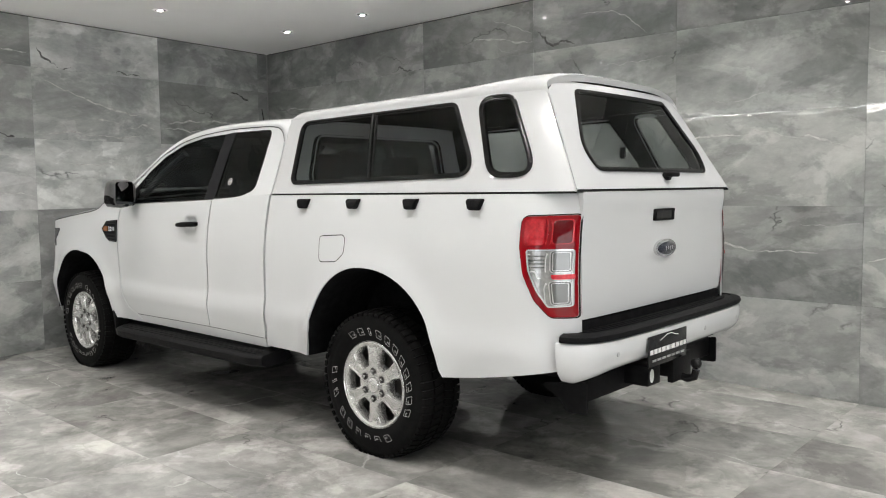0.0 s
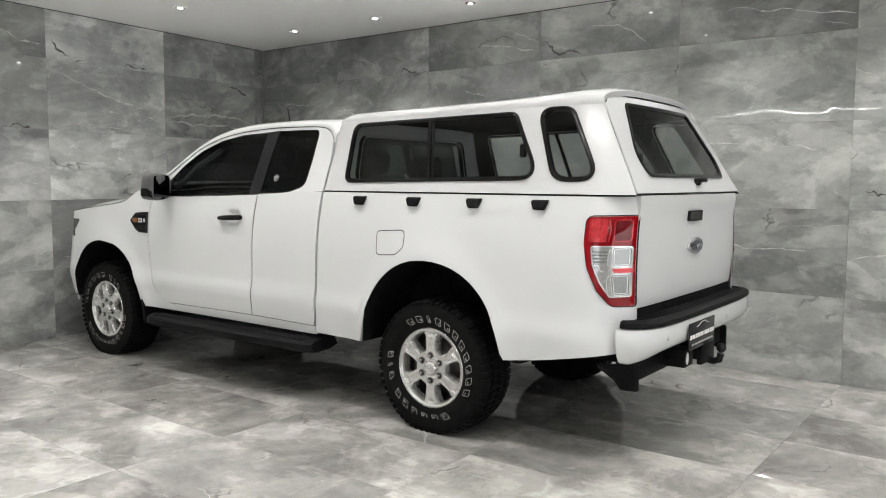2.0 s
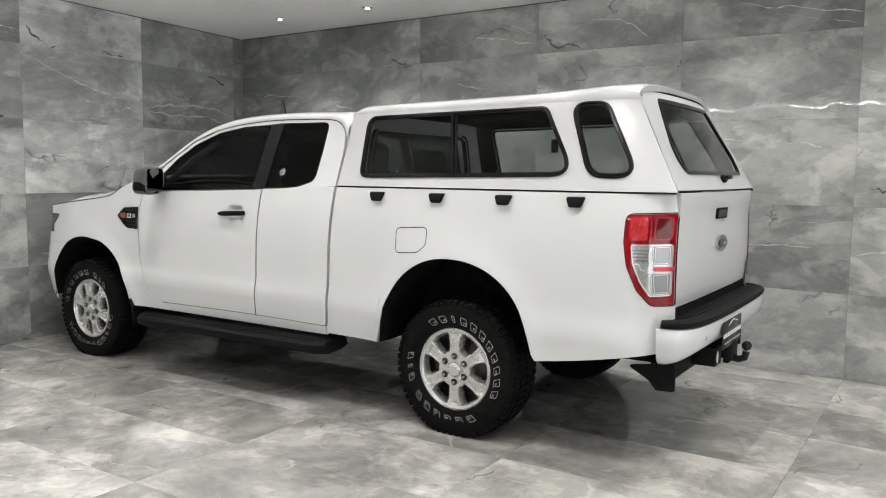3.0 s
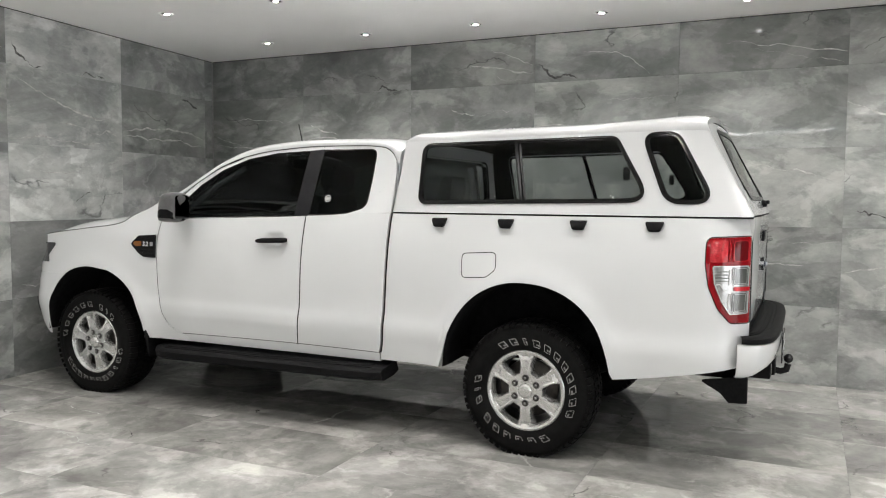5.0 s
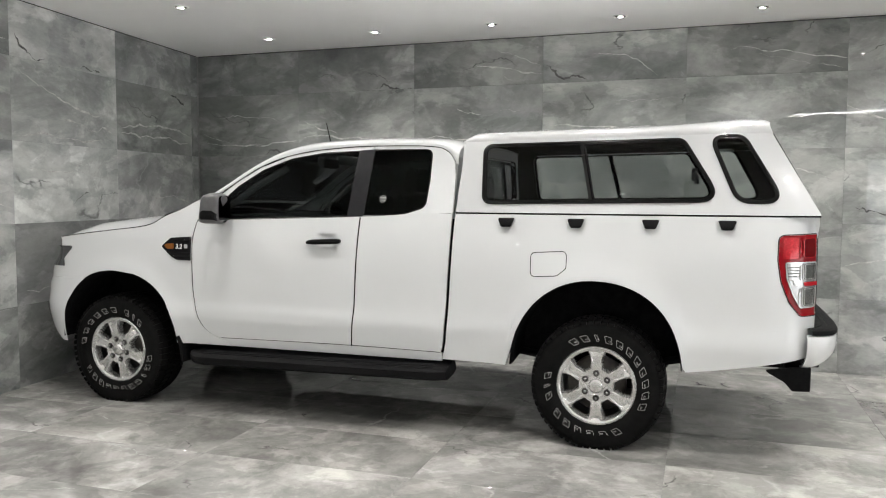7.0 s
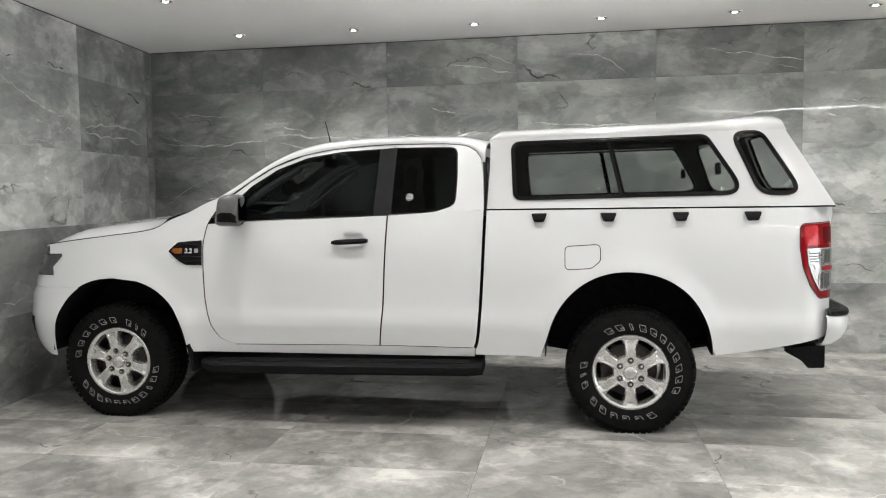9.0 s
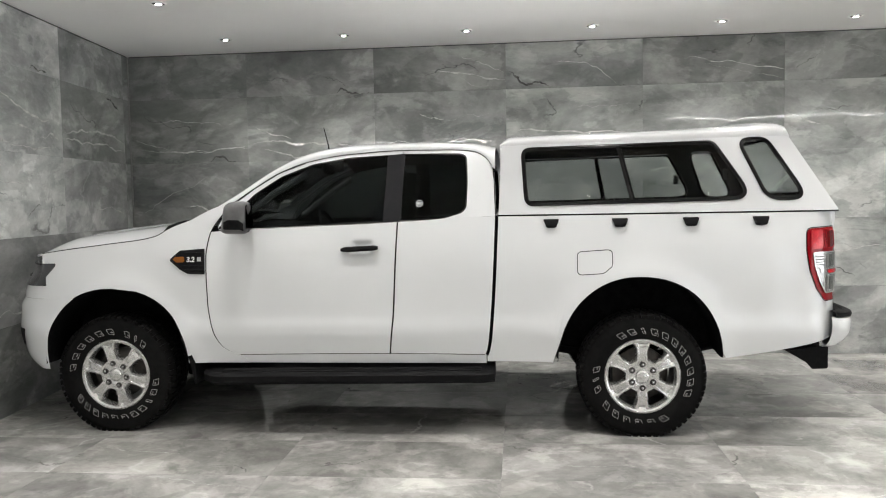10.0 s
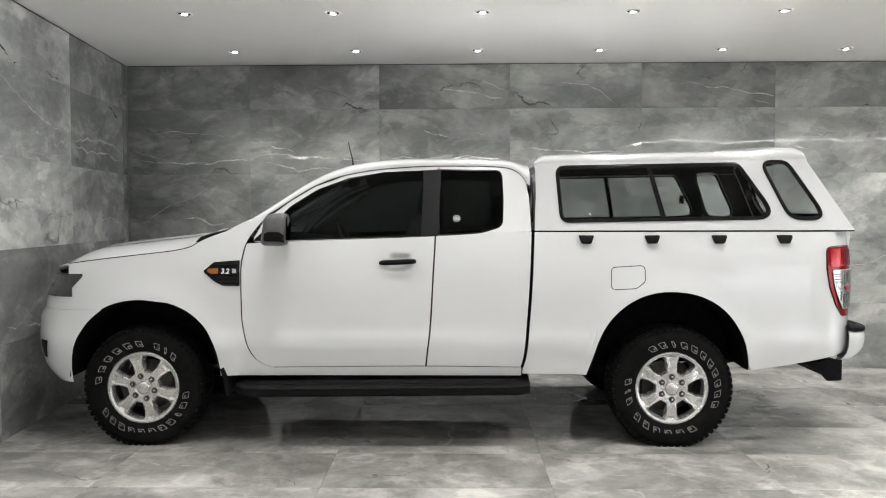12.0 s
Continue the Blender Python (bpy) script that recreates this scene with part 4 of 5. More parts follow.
    patch(bm, loop([(4.256, 0.969), (4.329, 0.971), (4.329, 0.950), (4.264, 0.949)], 0.006, 4, 4), at(0.0160), 3)
    flange(bm, (0, -s, 0), 0.006)
    part("divider", bm, M_REDCELL, lamp)
    for k in range(4):
        bm = bmesh.new()
        z = 1.045 - 0.0155 * k
        tube(bm, [at(0.0128)(x, z) for x in np.linspace(4.174 + 0.002 * k, 4.238, 6)], 0.0030, sides=6)
        part("optic_rib", bm, M_SMOKE, lamp)
    for pts in (((4.178, 0.984), (4.204, 0.981), (4.212, 0.955), (4.246, 0.952)), ((4.246, 1.066), (4.240, 1.03), (4.240, 0.985), (4.248, 0.972)), ((4.244, 0.944), (4.236, 0.91), (4.238, 0.86), (4.246, 0.842))):
        bm = bmesh.new()
        tube(bm, [at(0.0135)(*p) for p in loop(list(pts) + [], 0.004, 3, 2)[:-6]], 0.0030, sides=6)
        part("optic_edge", bm, M_CLEARRIM, lamp)

# rear bumper
half = [(4.312, 0.838), (4.345, 0.832), (4.380, 0.815), (4.410, 0.785), (4.432, 0.742), (4.448, 0.690), (4.458, 0.620), (4.466, 0.50), (4.471, 0.35), (4.473, 0.18), (4.474, 0.0)]
plan = [(x, -y) for x, y in half] + [(x, y) for x, y in reversed(half[:-1])]
def bumper_rows(prof):
    rows = []
    n = len(plan)
    for i, (x, y) in enumerate(plan):
        a, b = plan[max(0, i - 1)], plan[min(n - 1, i + 1)]
        t = Vector((b[0] - a[0], b[1] - a[1])).normalized()
        nx, ny = t.y, -t.x
        mid = 1 - abs(y) / 0.842
        row = []
        for o, z, lift in prof:
            row.append((x + nx * o, y + ny * o, z + lift * min(1, mid * 3)))
        rows.append(row)
    return rows
bm = bmesh.new()
sheet(bm, bumper_rows([(-0.13, 0.510, 0.03), (-0.10, 0.506, 0.03), (-0.06, 0.522, 0.03), (-0.025, 0.556, 0.02), (-0.006, 0.595, 0), (0.002, 0.635, 0), (0.002, 0.67, 0), (-0.002, 0.688, 0), (-0.012, 0.694, 0)]))
flange(bm, (-1, 0, 0), 0.02)
bumper = part("rear_bumper", bm, M_PAINT, pickup, "white rear bumper with black step pad")
bm = bmesh.new()
sheet(bm, bumper_rows([(-0.012, 0.6945, 0), (0.003, 0.6955, 0), (0.005, 0.706, 0), (0.001, 0.718, 0), (-0.016, 0.725, 0), (-0.045, 0.727, 0), (-0.050, 0.722, 0), (-0.10, 0.722, 0), (-0.14, 0.724, 0)]))
part("step_pad", bm, M_BLACK, bumper, "black ribbed step pad")
bm = bmesh.new()
for k in range(3):
    tube(bm, [(x - 0.068 - 0.022 * k, y * (0.93 - 0.02 * k), 0.7235) for x, y in plan[3:-3]], 0.0035, sides=6)
part("pad_rib", bm, M_BLACK, bumper)
bm = bmesh.new()
box(bm, 4.20, 4.330, -0.70, 0.70, 0.60, 0.765, 0.01)
part("bumper_support", bm, M_LINING, bumper)
for y in (-0.62, -0.2, 0.2, 0.62):
    bm = bmesh.new()
    x = float(np.interp(abs(y), [p[1] for p in half[::-1]], [p[0] for p in half[::-1]])) + 0.004
    bmesh.ops.create_cone(bm, cap_ends=True, segments=20, radius1=0.011, radius2=0.010, depth=0.006, matrix=pose(x - 0.004, y, 0.630, 0, 90, 0))
    part("parking_sensor", bm, M_GEL, bumper)
# dealer board with plain marks
bm = bmesh.new()
box(bm, 4.479, 4.485, -0.405, -0.03, 0.535, 0.672, 0.003)
board = part("number_plate_board", bm, M_GLOSSBLACK, pickup, "black plate board with plain white marks")
bm = bmesh.new()
y = -0.392
for w in (0.030, 0.030, 0.028, 0.034, 0.032, 0.010, 0.030, 0.030, 0.030, 0.026):
    box(bm, 4.4852, 4.4860, y, y + w, 0.590, 0.611)
    y += w + 0.008
part("mark", bm, M_PRINT, board)
bm = bmesh.new()
for i in range(7):
    y = -0.370 + i * 0.046
    box(bm, 4.4852, 4.4860, y, y + 0.036, 0.556, 0.566)
part("mark", bm, M_PRINTGREY, board)
bm = bmesh.new()
tube(bm, [(4.4862, y, z) for y, z in ((-0.30, 0.645), (-0.27, 0.652), (-0.23, 0.664), (-0.19, 0.664), (-0.15, 0.652), (-0.12, 0.648))], 0.0016, sides=5)
part("mark", bm, M_PRINT, board)

# tow bar
bm = bmesh.new()
box(bm, 4.21, 4.30, -0.655, 0.655, 0.395, 0.495, 0.006)
for s in (-1, 1):
    lp = loop([(4.095, 0.465), (4.335, 0.50), (4.335, 0.362), (4.245, 0.358), (4.205, 0.405)], 0.012, 3, 2)
    prism(bm, lp, s * 0.655, s * 0.667)
towbar = part("tow_bar", bm, M_BLACK, pickup, "black steel tow bar with ball and socket")
bm = bmesh.new()
box(bm, 4.30, 4.43, -0.05, 0.09, 0.42, 0.52, 0.005)
box(bm, 4.41, 4.44, -0.075, 0.12, 0.40, 0.53, 0.006)
part("ball_mount", bm, M_BLACK, towbar)
bm = bmesh.new()
tube(bm, [(4.43, 0.03, 0.415), (4.465, 0.03, 0.408), (4.497, 0.03, 0.42), (4.505, 0.03, 0.455)], 0.019, sides=12, up=(0, 1, 0))
bmesh.ops.create_uvsphere(bm, u_segments=20, v_segments=14, radius=0.026, matrix=pose(4.506, 0.03, 0.486))
part("tow_ball", bm, M_GLOSSBLACK, towbar)
bm = bmesh.new()
box(bm, 4.30, 4.425, -0.29, -0.17, 0.42, 0.515, 0.008)
part("socket", bm, M_BLACK, towbar)
bm = bmesh.new()
el = [np.array((-0.262 + 0.02 * math.cos(a), 0.468 + 0.032 * math.sin(a))) for a in np.linspace(0, 2 * math.pi, 20, endpoint=False)]
patch(bm, el, lambda y, z: (4.428, y, z), 3)
part("reflector", bm, M_PRINT, towbar, "pale round reflector")

# ---- wheels ----
TY = 0.745


def squash(v):
    return (v[0], v[1] * (1 + 0.10 * max(0, (-v[2] - 0.24) / 0.13)), max(v[2], -0.3535 + 0.0015 * abs(v[0]) / 0.1))


def make_wheel():
    bm = bmesh.new()
    prof = [(0.205, -0.098), (0.214, -0.112), (0.224, -0.118), (0.245, -0.127), (0.252, -0.129), (0.255, -0.1305), (0.292, -0.1325), (0.296, -0.1305), (0.315, -0.130), (0.335, -0.126), (0.350, -0.118), (0.361, -0.106), (0.366, -0.085), (0.368, 0.0), (0.366, 0.085), (0.361, 0.106), (0.350, 0.118), (0.315, 0.130), (0.27, 0.132), (0.224, 0.118), (0.205, 0.098)]
    lathe(bm, prof, 96)
    for v in bm.verts:
        v.co = squash(v.co)
    tyre = finish(bm, "tyre", M_TYRE, sharp=60)
    # tread blocks
    bm = bmesh.new()
    N = 58
    for k in range(N):
        for y0, y1, r0, r1, da, sk in ((-0.127, -0.072, 0.350, 0.3735, 0.70, 0.0), (0.072, 0.127, 0.350, 0.3735, 0.70, 0.0), (-0.064, -0.006, 0.360, 0.3755, 0.70, 0.25), (0.006, 0.064, 0.360, 0.3755, 0.70, -0.25)):
            a0 = 2 * math.pi * (k + (0.5 if y0 > 0 else 0)) / N
            a1 = a0 + 2 * math.pi / N * da
            sh = sk * 2 * math.pi / N
            pts = []
            for r in (r0, r1):
                for a, y in ((a0, y0), (a1, y0), (a1 + sh, y1), (a0 + sh, y1)):
                    rr = r - (0.0105 if abs(y) > 0.1 else 0)
                    if r == r0 and abs(y) > 0.1:
                        rr = 0.346
                    pts.append(bm.verts.new(squash((rr * math.cos(a), y, rr * math.sin(a)))))
            for f in ((0, 1, 5, 4), (1, 2, 6, 5), (2, 3, 7, 6), (3, 0, 4, 7), (4, 5, 6, 7)):
                bm.faces.new([pts[i] for i in f])
    tread = finish(bm, "tread", M_TYRE, sharp=20)
    # hollow raised marks round the sidewall
    marks = []
    def mark(a, wide, slant=0.18):
        bm = bmesh.new()
        r0, r1 = 0.2530, 0.2890
        c = [(-wide, r0), (wide, r0), (wide, r1), (-wide, r1)]
        lp = loop([np.array((t - slant * (r - r0), r)) for t, r in c], 0.004, 3, 3)
        def at(t, r):
            ang = a - t / 0.2665
            return (r * math.cos(ang), -0.1343 - 0.0006, r * math.sin(ang))
        ring(bm, grow(lp, -0.0020), lp, at, 1)
        x = loop([np.array((t * 0.40 - slant * (r - 0.2665), r)) for t, r in [(-wide, 0.2635), (wide, 0.2635), (wide, 0.2695), (-wide, 0.2695)]], 0.0015, 3, 3)
        ring(bm, grow(x, -0.0016), x, at, 1)
        marks.append(finish(bm, "sidewall_mark", M_LETTER, None, "white outlined raised mark"))
    for i in range(11):
        mark(radians(115 - 13.7 * i), 0.0190 if i != 2 else 0.008, 0.45)
    for i in range(6):
        mark(radians(-66 - 15.4 * i), 0.0195, 0.45)
    for i in range(3):
        mark(radians(-166 - 12.5 * i), 0.0165 if i != 1 else 0.006, 0.45)
    # alloy face: six sectors with a window each
    bm = bmesh.new()
    def dish(r, th):
        rim = -0.112 - 0.004 * math.exp(-((r - 0.212) / 0.006) ** 2)
        q = abs(((th + 30) % 60) - 30) / 30
        spoke = -0.110 - 0.005 * math.exp(-((r - 0.12) / 0.05) ** 2)
        pocket = 0.009 / (1 + math.exp(-(0.009 - abs(r - 0.186)) / 0.0015)) / (1 + math.exp(-(0.20 - (1 - q)) / 0.02))
        edge = -0.0025 * math.exp(-((q - 0.66) / 0.07) ** 2) * max(0.0, min(1.0, (r - 0.09) / 0.03)) * (1 if r < 0.19 else 0)
        hub = 0.004 * math.exp(-((r - 0.045) / 0.008) ** 2)
        return spoke + pocket + edge + hub if r < 0.203 else rim
    for kk in range(6):
        c = 60 * kk
        outer = loop([(0.036, -30 * 0.0023), (0.126, -30 * 0.0023), (0.216, -30 * 0.0023), (0.216, 30 * 0.0023), (0.126, 30 * 0.0023), (0.036, 30 * 0.0023)], 0.0001, 5, 9)
        inner = loop([(0.095, -13 * 0.0023), (0.146, -19.5 * 0.0023), (0.199, -17.5 * 0.0023), (0.199, 17.5 * 0.0023), (0.146, 19.5 * 0.0023), (0.095, 13 * 0.0023)], [0.012, 0.02, 0.010, 0.010, 0.02, 0.012], 5, 9)
        def at(r, t, o=0.0):
            th = t / 0.0023
            a = radians(c + th)
            return (r * math.cos(a), dish(r, th) + o, r * math.sin(a))
        ring(bm, inner, outer, at, 9)
        ring(bm, inner, grow(inner, -0.006), lambda r, t: at(r, t, 0.055), 0)
        a = [at(*p) for p in inner]
        b = [at(*p, o=0.013) for p in grow(inner, -0.005)]
        d = [at(*p, o=0.05) for p in grow(inner, -0.008)]
        sheet(bm, [a, b, d], closed=True)
    lathe(bm, [(0.216, -0.112), (0.219, -0.118), (0.2215, -0.116), (0.218, -0.105), (0.205, -0.09)], 72)
    bmesh.ops.remove_doubles(bm, verts=bm.verts, dist=2e-5)
    loose = [v for v in bm.verts if not v.link_faces]
    bmesh.ops.delete(bm, geom=loose, context="VERTS")
    rim = finish(bm, "wheel", M_ALLOY, sharp=34)
    bm = bmesh.new()
    lathe(bm, [(0.216, -0.105), (0.200, -0.085), (0.192, -0.03), (0.190, 0.09), (0.205, 0.11)], 60)
    finish(bm, "barrel", M_BARREL, rim)
    bm = bmesh.new()
    lathe(bm, [(0.158, -0.028), (0.160, -0.02), (0.158, -0.008), (0.08, -0.006)], 48)
    lathe(bm, [(0.08, -0.06), (0.158, -0.028)], 48)
    box(bm, -0.17, -0.09, -0.05, 0.03, -0.07, 0.07, 0.01)
    finish(bm, "brake", M_STEEL, rim, "dark steel brake disc")
    bm = bmesh.new()
    lathe(bm, [(0.001, -0.129), (0.022, -0.1285), (0.033, -0.126), (0.039, -0.119), (0.0405, -0.105)], 40)
    finish(bm, "centre_cap", M_ALLOY, rim)
    for i in range(6):
        a = radians(30 + 60 * i)
        bm = bmesh.new()
        prof = [(0.0115, -0.095), (0.0115, -0.120), (0.0085, -0.1245), (0.001, -0.126)]
        lathe(bm, prof, 6)
        bmesh.ops.translate(bm, vec=(0.0698 * math.cos(a), 0, 0.0698 * math.sin(a)), verts=bm.verts)
        finish(bm, "wheel_nut", M_NUT, rim, "chrome wheel nut")
    for i in range(6):
        a = radians(30 + 60 * i)
        bm = bmesh.new()
        lathe(bm, [(0.0180, -0.1150), (0.0165, -0.1160), (0.0150, -0.1140), (0.0110, -0.1135)], 20)
        bmesh.ops.translate(bm, vec=(0.0698 * math.cos(a), 0, 0.0698 * math.sin(a)), verts=bm.verts)
        finish(bm, "nut_seat", M_BARREL, rim)
    for o in (tyre, tread, *marks):
        o.parent = rim
    rim.parent = pickup
    return rim


wheel = make_wheel()
ZH = 0.353
# marks and nuts keep the turn at which each wheel stands; the flat of the tyre stays down
wheel.matrix_basis = pose(3.222, -TY, ZH)


copy_thing(wheel, pose(3.222, TY, ZH, 0, 0, 180))
lf = copy_thing(wheel, pose(0.0, -TY - 0.004, ZH))
copy_thing(wheel, pose(0.0, TY + 0.004, ZH, 0, 0, 180))
# front wheel: alloy turned, its marks elsewhere on the sidewall
for o in lf.children_recursive:
    if o.name.startswith(("tyre", "tread")):
        o.matrix_basis = pose(0, 0, 0, 0, -14, 0).inverted()
    if o.name.startswith("sidewall_mark"):
        o.matrix_basis = pose(0, 0, 0, 0, 140, 0)
lf.matrix_basis = pose(0.0, -TY - 0.004, ZH, 0, -14, 0)

# ---- the canopy on the load bed ----
canopy = holder("truck_canopy", "white fibreglass canopy with dark rubber framed windows on pickup bed", "truck canopy")
CZ0 = 1.3095


def can_rear(z):
    return 4.343 - 0.55 * (z - 1.315)


def can_top(x):
    return 1.722 + 0.026 * (x - 2.4) / 1.7


def can_y(x, z):
    t = max(0.0, x - (can_rear(z) - 0.33))
    f = max(0.0, 2.47 - x)
    return 0.838 - 0.325 * (z - 1.31) - 0.12 * max(0, z - 1.60) ** 1.6 - 0.62 * t * t - 0.9 * f * f


MAIN_OUT = [(2.392, CZ0), (3.890, CZ0), (3.715, 1.744), (2.415, 1.724)]
MAIN_WIN = [(2.552, 1.362), (3.862, 1.381), (3.655, 1.722), (2.532, 1.703)]
OVAL_OUT = [(3.890, CZ0), (can_rear(CZ0), CZ0), (can_rear(1.749), 1.749), (3.715, 1.744)]
OVAL_WIN = [(3.934, 1.376), (4.174, 1.374), (3.966, 1.738), (3.786, 1.736)]
main_w = loop(MAIN_WIN, [0.055, 0.075, 0.065, 0.055], 8, 14)
oval_w = loop(OVAL_WIN, [0.11, 0.11, 0.085, 0.10], 8, 14)


def can_at(s, o=0.0):
    return lambda x, z: (x, s * (can_y(x, z) + o), z)


for s in (-1, 1):
    for o, mm, nm in ((0.0, M_GEL, "side_panel"), (-0.014, M_LINING, "inner_lining")):
        bm = bmesh.new()
        ring(bm, main_w, loop(MAIN_OUT, 0.0005, 8, 14), can_at(s, o), 6)
        ring(bm, oval_w, loop(OVAL_OUT, 0.0005, 8, 14), can_at(s, o), 6)
        bmesh.ops.remove_doubles(bm, verts=bm.verts, dist=0.0006)
        if o == 0:
            flange(bm, (0, -s, 0), 0.012)
        part(nm, bm, mm, canopy)
    for lp, nm in ((main_w, "side_window"), (oval_w, "quarter_window")):
        bm = bmesh.new()
        inner = grow(lp, -0.022)
        rows = []
        for g, o in ((0.006, 0.0005), (0.006, 0.006), (0.002, 0.010), (-0.005, 0.010), (-0.009, 0.004), (-0.015, 0.004), (-0.018, -0.004), (-0.018, -0.012)):
            rows.append([can_at(s, o)(*p) for p in grow(lp, g)])
        sheet(bm, rows, closed=True)
        part("rubber_frame", bm, M_RUBBER, canopy, "thick black rubber window frame")
        bm = bmesh.new()
        pane(bm, grow(lp, -0.014), can_at(s, -0.004), (0, -s, 0))
        part(nm, bm, M_GLASS, canopy, "lightly tinted window glass").visible_shadow = False
    # slider bars of the long window
    for x0, x1, y in ((3.098, 3.170, 0.002), (3.112, 3.184, -0.012)):
        bm = bmesh.new()
        tube(bm, [can_at(s, y)(x0 + (x1 - x0) * t, 1.705 - 0.325 * t) for t in np.linspace(0, 1, 8)], 0.010, sides=6)
        part("slider_bar", bm, M_RUBBER, canopy, "black sliding window bar")
    bm = bmesh.new()
    box(bm, 3.70, 3.735, s * 0.735 - 0.012, s * 0.735 + 0.012, 1.49, 1.56, 0.008)
    part("window_latch", bm, M_BLACK, canopy, "black window latch")

# roof
def roof_rows(o=0.0):
    rows = []
    for i in range(58):
        u = i / 57
        row = []
        for j in range(57):
            a = math.pi * j / 56
            c, q = math.cos(a), math.sin(a)
            xf, xb = 2.402, can_rear(1.750 + 0.082 * abs(q) ** 0.74) + 0.010 + 0.050 * (1 - abs(c) ** 1.76)
            x = xf + u * (xb - xf)
            zs = can_top(min(x, 4.08)) + 0.001
            front = 1 - 0.75 * max(0, (0.04 - u) / 0.04) ** 2.0
            back = 1 - 0.16 * max(0, (u - 0.965) / 0.035) ** 2.2
            zc = 1.800 + 0.034 * (x - 2.4) / 1.7 + 0.022 * min(1, max(0, (x - 3.45) / 0.5)) ** 1.5
            ys = can_y(min(x, can_rear(zs)), zs)
            row.append((x, -(ys - o) * math.copysign(abs(c) ** 0.55, c), zs + (zc - zs - o) * abs(q) ** 0.74 * front * back))
        rows.append(row)
    return rows
bm = bmesh.new()
sheet(bm, roof_rows())
flange(bm, (0, 0, -1), 0.028)
part("roof_panel", bm, M_GEL, canopy)
bm = bmesh.new()
sheet(bm, roof_rows(0.03))
part("roof_lining", bm, M_LINING, canopy)
# front wall behind the cab
bm = bmesh.new()
fo = loop([(-0.83, CZ0), (0.83, CZ0), (0.70, 1.72), (-0.70, 1.72)], [0.01, 0.01, 0.05, 0.05], 5, 8)
fi = loop([(-0.58, 1.36), (0.58, 1.36), (0.52, 1.64), (-0.52, 1.64)], 0.06, 5, 8)
ring(bm, fi, fo, lambda y, z: (2.405, y, z), 3)
flange(bm, (1, 0, 0), 0.025)
part("front_panel", bm, M_GEL, canopy)
bm = bmesh.new()
ring(bm, grow(fi, -0.02), grow(fi, 0.012), lambda y, z: (2.402, y, z), 1)
flange(bm, (1, 0, 0), 0.035)
part("front_window_seal", bm, M_RUBBER, canopy)
bm = bmesh.new()
pane(bm, fi, lambda y, z: (2.412, y, z), (1, 0, 0))
ob = part("front_window", bm, M_GLASS, canopy)
ob.visible_shadow = False

# rear hatch
def hatch_at(o=0.0):
    def at(y, z):
        yw = can_y(can_rear(min(z, 1.749)), min(z, 1.749))
        return (can_rear(z) + 0.004 + o + (0.020 + 0.045 * max(0.0, z - 1.33)) * (1 - min(1, abs(y) / yw) ** 2.4), y, z)
    return at
yb, yt = can_y(can_rear(1.318), 1.318), can_y(can_rear(1.745), 1.745)
hatch_o = loop([(-yb + 0.008, 1.312), (yb - 0.008, 1.312), (yt - 0.003, 1.748), (0.545, 1.806), (-0.545, 1.806), (-yt + 0.003, 1.748)], [0.004, 0.004, 0.03, 0.10, 0.10, 0.03], 6, 8)
hatch_w = loop([(-0.545, 1.400), (0.545, 1.400), (0.575, 1.50), (0.425, 1.762), (-0.425, 1.762), (-0.575, 1.50)], [0.06, 0.06, 0.12, 0.05, 0.05, 0.12], 6, 8)
for o, mm, nm in ((0.0, M_GEL, "hatch"), (-0.03, M_LINING, "hatch_lining")):
    bm = bmesh.new()
    ring(bm, hatch_w, grow(hatch_o, -0.005 + o), hatch_at(o), 5)
    if o == 0:
        flange(bm, (-1, 0, 0), 0.025)
    hatch = part(nm, bm, mm, canopy)
# dark ring stands in for the shade round the hatch
bm = bmesh.new()
ring(bm, grow(hatch_o, -0.007), grow(hatch_o, 0.0015), hatch_at(-0.005), 1)
part("hatch_gap", bm, M_SHADOWGAP, canopy)
bm = bmesh.new()
rows = []
for g, o in ((0.008, 0.0005), (0.007, 0.006), (-0.006, 0.007), (-0.012, 0.0), (-0.012, -0.02)):
    rows.append([hatch_at(o)(*p) for p in grow(hatch_w, g)])
sheet(bm, rows, closed=True)
part("hatch_seal", bm, M_RUBBER, canopy, "black rubber hatch window seal")
bm = bmesh.new()
pane(bm, grow(hatch_w, -0.008), hatch_at(-0.004), (-1, 0, 0))
ob = part("hatch_window", bm, M_GLASS, canopy, "rear hatch window glass")
ob.visible_shadow = False
bm = bmesh.new()
x = hatch_at()(0, 1.375)[0]
bmesh.ops.create_cone(bm, cap_ends=True, segments=20, radius1=0.022, radius2=0.018, depth=0.03, matrix=pose(x + 0.014, 0.03, 1.372, 0, 90, 0))
box(bm, x + 0.022, x + 0.040, 0.0, 0.115, 1.370, 1.392, 0.006)
part("hatch_handle", bm, M_BLACK, canopy, "black turning hatch handle")
# seal strip between canopy and bed
for s in (-1, 1):
    bm = bmesh.new()
    rows = [[(x, s * (can_y(x, 1.312) + o), z) for x in np.linspace(2.392, 4.345, 50)] for o, z in ((-0.02, 1.3005), (0.002, 1.3005), (0.002, 1.3092), (-0.02, 1.3092))]
    sheet(bm, rows)
    part("base_seal", bm, M_RUBBER, canopy, "black rubber base seal")

